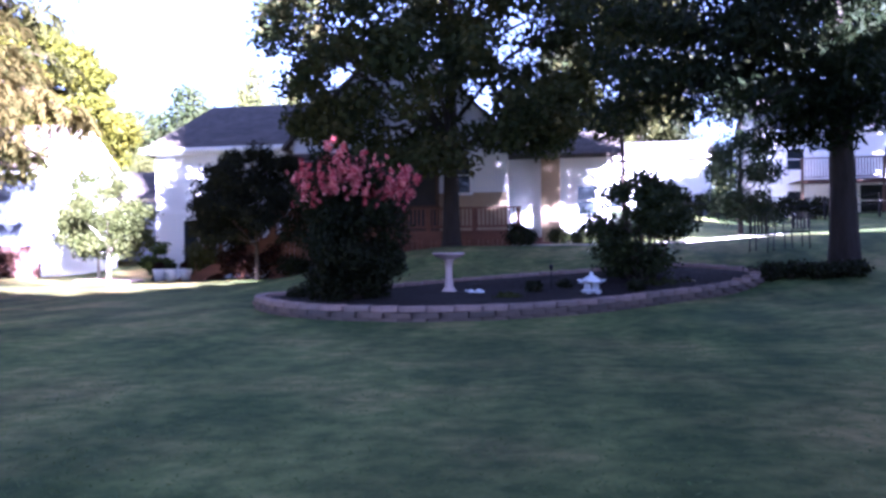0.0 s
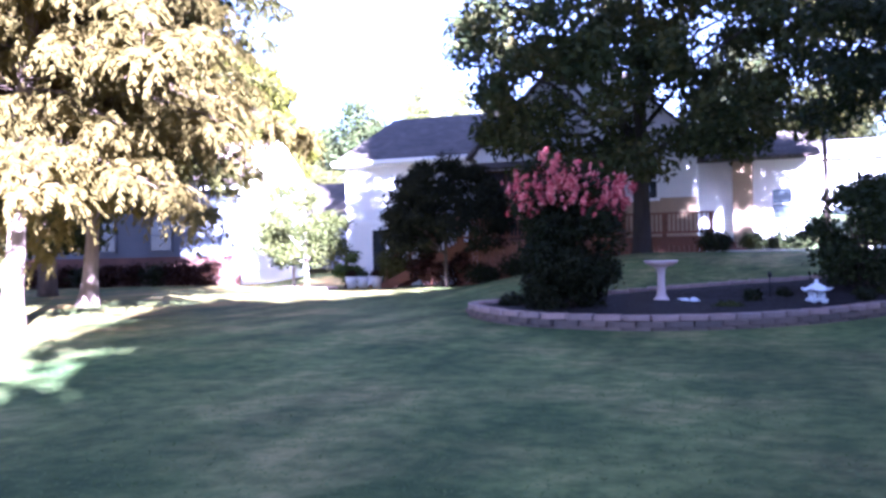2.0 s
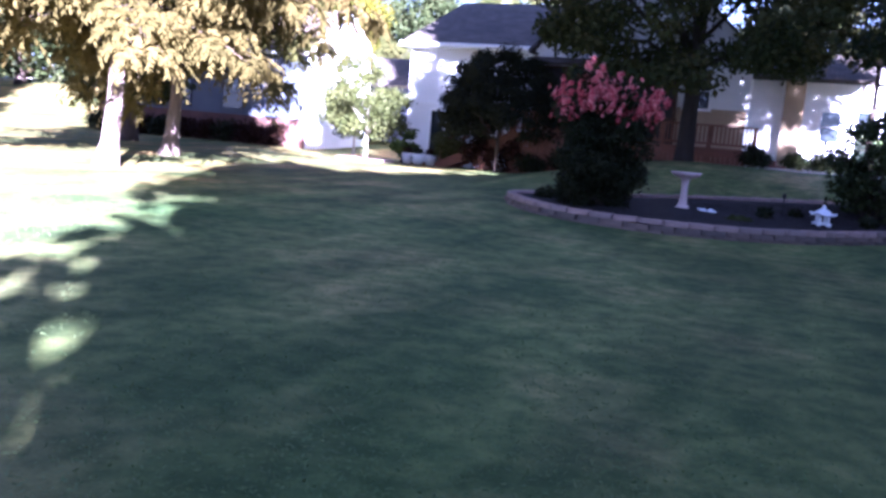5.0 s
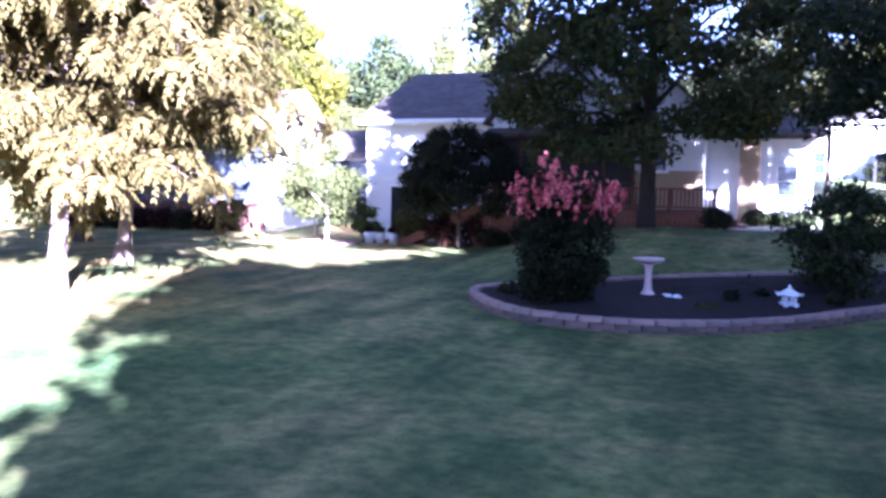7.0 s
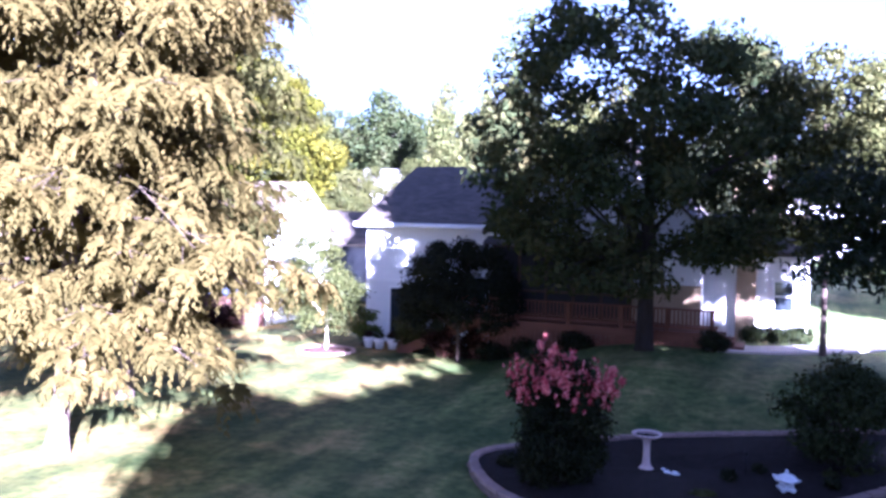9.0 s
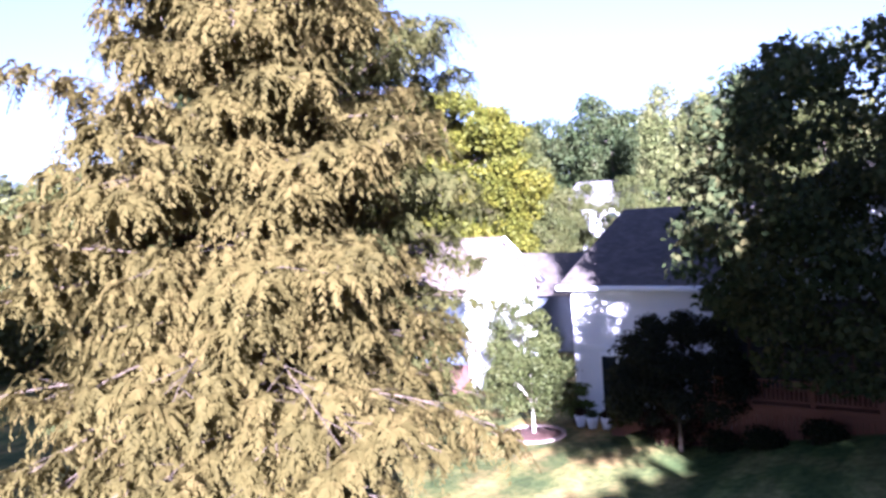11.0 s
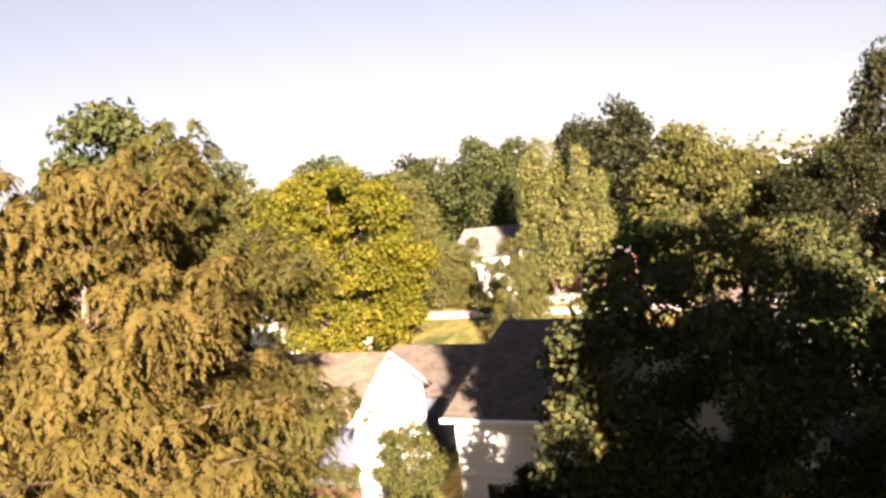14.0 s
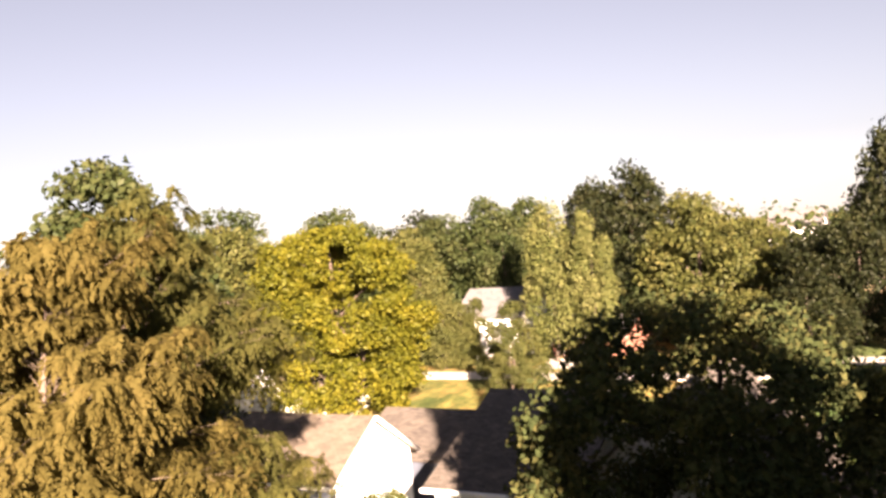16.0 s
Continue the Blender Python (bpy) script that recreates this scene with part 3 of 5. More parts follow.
def neighbour_house():
    h = thing("house", "white neighbour house with brown shingle gable roof", "house")
    # this side carries painted shade, the gable ends the plain white
    part("wall", boxed(-32.0, -20.0, 31.4, 31.6, 0.0, 4.5), SIDING_SHADE, h)
    part("wall", boxed(-32.0, -20.0, 37.0, 37.2, 0.0, 4.5), SIDING, h)
    gable_wall(h, "x", -20.2, 31.4, 37.2, 0.0, 4.5, 6.5, 0.2, SIDING)
    gable_wall(h, "x", -32.0, 31.4, 37.2, 0.0, 4.5, 6.5, 0.2, SIDING)
    boards(h, "+x", -20.0, 31.4, 37.2, 0.9, 6.4, SIDING, 0.22, top=lambda a: 6.5 - abs(a - 34.3) * 0.69, cut=[(33.4, 34.4, 1.4, 2.8)])
    boards(h, "-y", 31.4, -32.0, -20.0, 1.5, 4.4, SIDING_SHADE, 0.22, cut=[(-30.5, -29.2, 1.7, 3.2), (-27.6, -26.2, 1.2, 3.3), (-24.6, -23.3, 1.7, 3.2)])
    part("brick_base", boxed(-32.04, -19.97, 31.34, 31.4, 0.0, 1.5), BRICK_DARK, h, "dark red brick base of the wall")
    for a in (-30.4, -27.5, -24.5):
        window(h, "-y", 31.4, a, a + 1.1, 1.8, 3.1, trim=SIDING_SHADE)
    window(h, "+x", -20.0, 33.45, 34.35, 1.5, 2.7)
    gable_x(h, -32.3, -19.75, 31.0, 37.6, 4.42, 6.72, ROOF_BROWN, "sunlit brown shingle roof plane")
    for y0, y1, z0, z1 in ((31.0, 34.3, 4.36, 6.66), (37.6, 34.3, 4.36, 6.66)):
        bm = bmesh.new()
        tube(bm, [(-19.72, y0, z0), (-19.72, y1, z1)], [0.09, 0.09], 4)
        part("rake_board", bm, TRIM, h, "white rake board")
    part("gutter", boxed(-32.3, -19.8, 30.88, 31.0, 4.28, 4.42, bevel=0.02), TRIM, h)
    # chimney-free far house behind it, white gable
    g = thing("house", "white gabled house behind the yellow maple", "house")
    gable_wall(g, "y", 46.5, -40.6, -34.2, 0.8, 4.4, 7.2, 0.2, SIDING)
    part("wall", boxed(-34.4, -34.2, 46.7, 56, 0.8, 4.4), SIDING, g)
    part("wall", boxed(-40.6, -40.4, 46.7, 56, 0.8, 4.4), SIDING, g)
    gable_wall(g, "y", 56, -40.6, -34.2, 0.8, 4.4, 7.2, 0.2, SIDING)
    gable_y(g, -41.0, -33.8, 46.1, 56.4, 4.25, 7.35, ROOF_BROWN)
    window(g, "-y", 46.5, -38.0, -36.8, 2.4, 3.9)


def far_house(label, x0, x1, y0, y1, ze, zr, wall, roof, ridge, wins, turn_gable=False):
    h = thing("house", label, "house")
    zb = min(ground_z(x, y) for x in (x0, x1) for y in (y0, y1)) - 0.3
    if ridge == "x":
        part("wall", boxed(x0, x1, y0, y0 + 0.2, zb, ze), wall, h)
        part("wall", boxed(x0, x1, y1 - 0.2, y1, zb, ze), wall, h)
        gable_wall(h, "x", x0, y0, y1, zb, ze, zr - 0.15, 0.2, wall)
        gable_wall(h, "x", x1 - 0.2, y0, y1, zb, ze, zr - 0.15, 0.2, wall)
        gable_x(h, x0 - 0.35, x1 + 0.35, y0 - 0.4, y1 + 0.4, ze - 0.1, zr, roof)
    else:
        part("wall", boxed(x0, x0 + 0.2, y0, y1, zb, ze), wall, h)
        part("wall", boxed(x1 - 0.2, x1, y0, y1, zb, ze), wall, h)
        gable_wall(h, "y", y0, x0, x1, zb, ze, zr - 0.15, 0.2, wall)
        gable_wall(h, "y", y1 - 0.2, x0, x1, zb, ze, zr - 0.15, 0.2, wall)
        gable_y(h, x0 - 0.4, x1 + 0.4, y0 - 0.35, y1 + 0.35, ze - 0.1, zr, roof)
    boards(h, "-y", y0, x0, x1, zb + 0.5, ze - 0.1, wall, 0.3, cut=wins)
    for a0, a1, c0, c1 in wins:
        window(h, "-y", y0, a0 + 0.1, a1 - 0.1, c0 + 0.1, c1 - 0.1)
    part("gutter", boxed(x0 - 0.35, x1 + 0.35, y0 - 0.5, y0 - 0.4, ze - 0.2, ze - 0.06), TRIM, h)
    return h


main_house()
neighbour_house()
far_house("white two-storey house across the street with grey roof", -36.5, -30.2, 71, 79, 7.0, 9.5, SIDING, ROOF_GREY, "x",
               [(-35.6, -34.4, 5.4, 6.7), (-32.2, -31.0, 5.4, 6.7), (-35.4, -34.0, 3.8, 5.1), (-32.2, -31.0, 3.6, 5.1)])
far_house("low red brick house across the street with white trim", -27.4, -21.0, 72, 80, 5.2, 6.7, BRICK, ROOF_GREY, "x", [(-27.0, -26.3, 3.5, 5.0), (-24.6, -23.6, 3.4, 5.0)])
far_house("orange brick house among the far trees", -6.0, 3.0, 74, 82, 8.6, 10.9, TAN, ROOF_BROWN, "x", [(-4.4, -3.4, 6.2, 7.6), (-1.6, -0.6, 6.2, 7.6)])
far_house("small white house far off among trees", -22, -14, 150, 158, 11.5, 14.5, SIDING, ROOF_GREY, "x", [(-20, -18.6, 8, 10)])
far_house("white two-storey neighbour house with a raised deck", 12.1, 24.0, 56, 65, 8.3, 11.0, SIDING, ROOF_GREY, "x",
               [(13.4, 14.6, 5.7, 7.2), (16.0, 17.2, 5.7, 7.2), (19.0, 20.2, 5.7, 7.2), (13.4, 14.6, 3.2, 4.6), (17.6, 19.4, 2.8, 4.9)])

far_house("low white house past the paved path", 1.2, 8.2, 50, 57, 6.3, 7.5, SIDING, ROOF_GREY, "x", [(2.4, 3.4, 3.3, 4.7), (5.6, 6.6, 3.3, 4.7)])


def raised_deck(x0, x1, y0, y1, z, rail, label, posts, baluster=0.22, wood=DECK):
    d = thing("deck", label, "deck")
    n = max(1, round((y1 - y0) / 0.15))
    for k in range(n):
        y = y0 + (y1 - y0) * k / n
        part("plank", boxed(x0, x1, y + 0.004, y + (y1 - y0) / n - 0.004, z - 0.04, z), wood, d)
    part("fascia", boxed(x0, x1, y0 - 0.04, y0, z - 0.28, z), wood, d)
    for x in posts:
        part("post", boxed(x - 0.07, x + 0.07, y0 + 0.02, y0 + 0.16, ground_z(x, y0) - 0.1, z + rail, bevel=0.01), wood, d)
    part("rail", boxed(x0, x1, y0 - 0.02, y0 + 0.1, z + rail - 0.05, z + rail), wood, d)
    part("rail", boxed(x0, x1, y0 + 0.01, y0 + 0.06, z + 0.1, z + 0.16), wood, d)
    x = x0 + 0.1
    while x < x1:
        part("baluster", boxed(x - 0.02, x + 0.02, y0 + 0.015, y0 + 0.055, z + 0.16, z + rail - 0.05), wood, d)
        x += baluster
    return d


raised_deck(13.5, 21.0, 52.6, 56.0, 4.95, 1.25, "brown wooden deck on tall posts behind the white house", (13.6, 15.4, 18.0, 20.9), 0.16, DECK_DARK)
gd = raised_deck(-9.2, -0.8, 27.9, 30.0, 1.75, 0.75, "red-brown wooden deck with railing behind the house", (-9.0, -7.4, -5.6, -3.8, -2.3, -0.9), 0.13)
for k in range(55):
    x = -9.2 + 8.4 * k / 55
    part("skirt_board", boxed(x + 0.006, x + 0.145, 27.93, 27.96, ground_z(x, 27.9) - 0.05, 1.48), DECK, gd)
for k in range(3):
    part("step", boxed(-0.8 + 0.3 * k, -0.5 + 0.3 * k, 28.0, 29.4, ground_z(-1, 28) - 0.1, 1.66 - 0.15 * k), DECK, gd)


def deck_stairs():
    """A side stair from the deck down to the patio."""
    t = thing("deck_stairs", "red-brown wooden stairs from the deck down to the patio", "stairs")
    n, x0, x1, z0, z1 = 9, -9.2, -11.9, 1.75, 0.25
    for k in range(n):
        x, z = x0 + (x1 - x0) * k / n, z0 + (z1 - z0) * (k + 1) / n
        part("tread", boxed(x - 0.32, x, 28.25, 29.55, z - 0.04, z), DECK, t)
        part("riser", boxed(x - 0.02, x, 28.25, 29.55, z, z + 0.17), DECK, t)
    for y in (28.2, 29.55):
        bm = bmesh.new()
        low = [bm.verts.new(v) for v in ((x0, y, z0), (x0, y, z0 - 0.5), (x1 - 0.2, y, z1 - 0.2), (x1 - 0.2, y, z1 + 0.12))]
        top = [bm.verts.new(v.co + Vector((0, 0.05, 0))) for v in low]
        bm.faces.new(low), bm.faces.new(top[::-1])
        for i in range(4):
            bm.faces.new((low[i], top[i], top[(i + 1) % 4], low[(i + 1) % 4]))
        bmesh.ops.recalc_face_normals(bm, faces=bm.faces)
        part("stringer", bm, DECK, t)
        part("rail", tube(bmesh.new(), [(x0, y + 0.02, z0 + 0.8), (x1, y + 0.02, z1 + 0.9)], [0.045, 0.045], 4), DECK, t)
        for k in range(0, n + 1, 3):
            x, z = x0 + (x1 - x0) * k / n, z0 + (z1 - z0) * k / n
            part("post", boxed(x - 0.05, x + 0.05, y - 0.02, y + 0.07, z - 0.3, z + 0.9), DECK, t)


deck_stairs()
# ---- trees ----
def cypress(label, at, height, reach, leaf, seed, boughs=90, low=2.4, lean=(0, 0), fronds=14, blades=19):
    """A tall bald cypress: boughs in open layers, side twigs, and feathery fronds that hang from the twigs."""
    rng = np.random.default_rng(seed)
    t = thing("cypress_tree", label, "tree", at)
    bm = bmesh.new()
    hs = (-0.2, 0.15, 0.6, 1.6, 4, 8, 12, height * 0.97)
    tilt = np.array([lean[0], lean[1], 0.0]) / height
    tube(bm, [(tilt[0] * h + 0.05 * math.sin(h), tilt[1] * h + 0.05 * math.cos(h * 0.8), h) for h in hs], [0.36, 0.29, 0.20, 0.165, 0.15, 0.115, 0.07, 0.02], 14)
    part("trunk", bm, BARK_RED, t, "fluted reddish trunk, flared at the foot")
    P, T, B = [], [], []
    down = np.array([0, 0, -1.0])
    for i in range(boughs):
        h = low + (height - low - 0.2) * (i / boughs) ** 1.05 + rng.normal() * 0.45
        share = min(0.99, max(0.0, (h - low) / (height - low)))
        R = reach * (1 - share) ** 0.40 * min(1, 0.75 + 1.5 * share) * (0.5 + (0.56 if share < 0.75 else 0.4) * rng.random()) + 0.35
        a = i * 2.399 + rng.normal() * 0.4
        d = np.array([math.cos(a), math.sin(a), 0.0])
        side = np.array([-d[1], d[0], 0.0])
        rise, sag = 0.22 + 0.45 * share + 1.2 * max(0, share - 0.76) + 0.17 * rng.normal(), 0.40 - 0.22 * share
        bend = 0.08 * rng.normal()

        def along(u):
            return tilt * h + d * R * u + side * (bend * R * u * u + 0.04 * R * math.sin(3 * u + i)) + np.array([0, 0, h + R * (rise * u - sag * u * u)])
        us = np.linspace(0, 1, 7)
        bm = bmesh.new()
        w = 0.010 + 0.019 * (1 - share)
        tube(bm, [Vector(along(u)) for u in us], [w * (1 - 0.85 * u) for u in us], 5)
        puffs = int(5 + 1.8 * R)
        for k in range(puffs):
            u = min(1.0, 0.2 + 0.82 * (k + rng.random()) / puffs)
            lat = (1 if k % 2 else -1) * (0.05 + 0.25 * rng.random()) * R * (1.15 - 0.8 * u)
            root = along(max(0.1, u - 0.08))
            hub = along(u) + side * lat + d * abs(lat) * 0.4 + np.array([0, 0, 0.1 * rng.normal() - 0.12 * abs(lat)])
            tube(bm, [Vector(root), Vector(hub)], [w * 0.4, w * 0.12], 3)
            wide = (0.85 + 0.5 * rng.random()) * (1 - 0.2 * share)
            for q in range(fronds):
                b = rng.random() * 2 * math.pi
                way = unit(np.array([math.cos(b), math.sin(b), 0.15 + 0.45 * rng.normal()]) + 0.45 * d)
                size = wide * (0.34 + 0.28 * rng.random()) * (1 if share < 0.85 else 0.7)
                face = unit(way * 0.45 + d * 0.35 + np.array([0, 0, 0.75]) + rng.normal(size=3) * 0.22)
                c = hub + rng.normal(size=3) * [0.1, 0.1, 0.07]
                n = blades
                g = (np.arange(n) + rng.random(n)) / n
                spine = c + way * (g * size * 0.85)[:, None] + down * (size * 0.85 * g * g)[:, None]
                run = unit(way + down * (1.8 * g)[:, None])
                across = unit(np.cross(run, face)) * np.where(np.arange(n) % 2, 1.0, -1.0)[:, None]
                tt = unit(run * 0.8 + across * (0.95 - 0.5 * g)[:, None] + down * 0.35 + rng.normal(size=(n, 3)) * 0.18)
                s = (0.088 - 0.034 * g) * (0.7 + 0.6 * rng.random(n)) * wide
                bb = unit(np.cross(face + rng.normal(size=(n, 3)) * 0.2, tt))
                P.append(spine + tt * (s * 0.7)[:, None]), T.append(tt * s[:, None]), B.append(bb * (s * 0.38)[:, None])
        part("bough", bm, BARK_TWIG, t)
    cards("crown", np.concatenate(P), np.concatenate(T), np.concatenate(B), leaf, t)
    return t


def gz(x, y):
    return (x, y, ground_z(x, y))


cypress("tall golden bald cypress with drooping feathery boughs", gz(-13.55, 13.4), 14.2, 5.2, L_CYP, 11, 180, 3.15, (1.7, 0), 12, 15)
cypress("tall yellow-green bald cypress with drooping boughs", gz(-15.9, 18.1), 14.8, 5.2, L_CYPG, 12, 155, 3.5, (1.4, 0), 11, 13)
broad_tree("sweetgum_tree", "tall dense green tree behind the bald cypresses", gz(-22.4, 23.4), 18.1, 8.0, L_GREEN, BARK, 28, 30000, 0.14, 120, 0.8, 0.28, 0.08, OVAL, 0.1, 0.6, 0.6)
oak = broad_tree("oak_tree", "large dark green oak shading the deck", gz(-2.85, 26.7), 11.1, 10.6, L_OAK, BARK_DARK, 21, 37000, 0.105, 150, 0.62, 0.26, 0.29, OAK, 0.0, 0.6, 0.6, shift=(-0.55, 0.2),
                 extra=[(0.2 + 0.5 * math.sin(1.3 * k) + 0.22 * k, -1.8 + 0.6 * math.cos(1.9 * k), 4.6 + 0.42 * k, 0.85, 0.85, 0.7) for k in range(8)] + [(-2.1 + 0.3 * k, -0.6 - 0.3 * (k % 2), 5.6 + 0.3 * k, 0.8, 0.8, 0.7) for k in range(6)]
                 + [(-3.2 + 2.0 * max(0.0, k - 13) / 10 + 0.7 * math.sin(2.1 * k), -4.3 + 0.9 * math.cos(1.7 * k), 4.9 + 0.215 * k, 0.6, 0.6, 0.48) for k in range(24)]
                 + [(-2.9 + 0.27 * k + 0.3 * math.sin(2.3 * k), -1.6 + 1.5 * math.sin(1.9 * k), 2.35 + 0.5 * (k % 3), 0.75, 0.75, 0.5) for k in range(15)]
                 + [(1.5 + 0.19 * k, -0.4 + 0.9 * math.sin(2.4 * k), 3.1 + 0.42 * (k % 3), 0.7, 0.7, 0.42) for k in range(12)])
broad_tree("pine_tree", "dark spreading evergreen with a thick straight trunk", gz(6.8, 21.0), 9.6, 5.6, L_PINE, BARK_DARK, 22, 24000, 0.12, 22, 0.8, 0.31, 0.45, OVAL, 0.35, 0.3, 0.7, shift=(-0.7, 0.2),
           extra=[(0.5 - 0.1 * k, -0.6 + 1.2 * math.sin(2.2 * k), 3.8 + 0.5 * (k % 5) + 0.3 * math.sin(1.7 * k), 0.85, 0.85, 0.42) for k in range(56)]
           + [(-1.3 + 0.19 * k, -0.5 + 0.9 * math.sin(2.6 * k), 3.25 + 0.3 * (k % 3), 0.62, 0.62, 0.36) for k in range(16)]
           + [(-1.5 + 0.16 * k, -0.3 + 0.6 * math.sin(2.1 * k), 2.75 + 0.22 * (k % 3), 0.42, 0.42, 0.26) for k in range(10)]
           + [(0.5 + 0.11 * k, 0.4 + 1.3 * math.sin(2.0 * k), 3.35 + 0.5 * (k % 5) + 0.02 * k, 0.6, 0.6, 0.4) for k in range(9)])
# added out of view to shade oak and house; extra lumps shape the shadow
broad_tree("pine_tree", "tall dark evergreen beside the lawn, added out of view for shade", gz(8.5, 10.6), 17.9, 7.3, L_PINE, BARK_DARK, 25, 58000, 0.2, 150, 0.95, 0.36, 0.40, BELL, 0.35, 0.4, 0.9,
           extra=[(-0.77 * (4.5 + 0.23 * k), -0.636 * (4.5 + 0.23 * k), 8.0 + 0.9 * (k % 3), 1.0, 1.0, 0.8) for k in range(8)]
           + [(-0.77 * (2.3 + 0.3 * (k % 3)), -0.636 * (2.3 + 0.3 * (k % 3)), 8.6 + 0.42 * k, 0.85, 0.85, 0.7) for k in range(16)]
           + [(-0.77 * (2.9 + 0.35 * (k % 6)), -0.636 * (2.9 + 0.35 * (k % 6)), 8.8 + 0.8 * (k // 6), 0.8, 0.8, 0.65) for k in range(24)]
           + [(-0.77 * (3.55 - 0.06 * k), -0.636 * (3.55 - 0.06 * k), 13.6 + 0.22 * k, 0.75, 0.75, 0.6) for k in range(16)]
           + [(0.77 * (2.9 + 0.5 * (k % 5)), 0.636 * (2.9 + 0.5 * (k % 5)), 7.6 + 1.05 * (k // 5) + 0.7 * (k % 5), 0.8, 0.8, 0.65) for k in range(30)]
           + [(-0.77 * (0.4 + 0.5 * (k % 6)), -0.636 * (0.4 + 0.5 * (k % 6)), 16.9 + 0.85 * (k // 6), 0.7, 0.7, 0.6) for k in range(18)]
           + [(-0.77 * (4.1 + 0.4 * (k % 2)), -0.636 * (4.1 + 0.4 * (k % 2)), 11.0 + 0.62 * (k // 2), 0.6, 0.6, 0.5) for k in range(6)])
broad_tree("ash_tree", "airy tree on thin stems with sunlit olive leaves", gz(2.4, 28.3), 9.7, 5.4, L_OLIVE, BARK, 23, 13000, 0.11, 70, 0.62, 0.1, 0.36, OVAL, 0.2, 0.5, 0.7)
broad_tree("spruce_tree", "dense dark evergreen before the rail fence", gz(7.5, 37.5), 7.4, 3.1, L_PINE, BARK_DARK, 31, 9000, 0.12, 70, 0.5, 0.1, 0.08, BELL, 0.35, 0.3, 0.7)
broad_tree("maple_tree", "big yellow autumn maple with a rounded crown", gz(-34.0, 50.2), 14.1, 13.6, L_MAPLE, BARK, 27, 66000, 0.13, 330, 0.85, 0.4, 0.06, MAPLE, 0, 0.7, 0.5, tall=0.85)

# unseen trees behind and beside the start, added to cast shade and block skylight
for k, (x, y, h, w) in enumerate(((9.8, -7.9, 10.2, 6.0), (11.6, -6.6, 11.4, 6.4), (14.6, -4.2, 11.2, 6.8), (17.6, -0.4, 9.2, 6.5), (20.2, 4.6, 8.6, 6.0), (14.5, -11.5, 9.5, 8.0), (19.5, -7.5, 9.0, 8.0), (13.6, 5.0, 9.5, 7.0), (20.6, 8.6, 8.7, 7.0), (10.8, 4.6, 9.0, 6.5), (14.2, 9.2, 8.8, 6.0), (-21.5, -7.0, 22.0, 11.5), (-29.5, -10.5, 23.0, 13.0), (-38, -14.4, 22.0, 13.0), (7.6, 3.0, 8.4, 6.0), (10.0, 7.6, 9.2, 6.5), (7.8, -2.8, 8.2, 6.0), (20.3, 23.0, 12.5, 7.5), (26.5, 28.5, 12.0, 8.0), (31.0, 36.5, 13.0, 8.5), (-17.3, -2.6, 20.0, 9.0))):
    leaves, size = (11000, 0.31) if 0 < x < 12 else (6500, 0.40)
    broad_tree("shade_tree", "unseen leafy tree added to shade the garden", gz(x, y), h, w, L_GREEN, BARK, 40 + k, leaves, size, 55, 1.3, 0.3, 0.05, ROUND, 0, 0.8, 1.0, group="trees behind the lawn")

# background trees: a few kinds, then copies
kinds = {
    "round": broad_tree("tree", "round-crowned green tree in the distance", gz(-39.6, 85), 15.2, 10.2, L_GREEN, BARK, 60, 12000, 0.23, 120, 1.2, 0.35, 0.08, ROUND, group="background trees"),
    "olive": broad_tree("tree", "olive-leaved tree in the distance", gz(-15.6, 77), 13.3, 9.8, L_OLIVE, BARK, 61, 12000, 0.23, 120, 1.15, 0.3, 0.06, OVAL, group="background trees"),
    "poplar": broad_tree("tree", "feathery upright tree in the distance", gz(-25.6, 68.8), 13.4, 5.1, L_POPLAR, BARK, 62, 14000, 0.2, 120, 0.5, 0.16, 0.11, FLAME, -0.6, 0.3, group="background trees", tall=2.8),
    "dark": broad_tree("tree", "dark green tree in the distance", gz(-30.5, 106), 18.6, 11.5, L_DARK, BARK, 63, 11000, 0.29, 120, 1.4, 0.3, 0.05, OVAL, group="background trees"),
    "pine": broad_tree("tree", "small cone-shaped evergreen by the street", gz(-25.1, 59.4), 6.2, 6.4, L_OLIVE, BARK, 64, 9000, 0.13, 110, 0.42, 0.12, 0.02, CONE, 0.1, 0.3, group="background trees"),
}
rng_bg = random.Random(5)
far_rows = (
    ("round", -63.6, 89.5, 1.06, 1.4), ("olive", -53.8, 92, 0.98, 0.9), ("round", -47.5, 90, 0.92, 0.9), ("olive", -21.3, 101, 0.95, 0.95), ("round", -19.8, 80, 0.62, 0.7), ("olive", -17.6, 113, 0.8, 1.1),
    ("dark", -60, 104, 0.82, 1.1), ("round", -48, 112, 1.05, 1.3), ("dark", -9, 104, 0.5, 0.9), ("round", 1, 98, 0.6, 1.1), ("dark", 9, 90, 0.76, 0.8), ("round", -35.4, 80, 0.75, 0.7),
    ("olive", -43, 76, 0.86, 0.6), ("round", -78, 84, 1.15, 1.5), ("dark", -44, 130, 1.0, 1.1), ("dark", -0.2, 76, 0.86, 0.62),
)
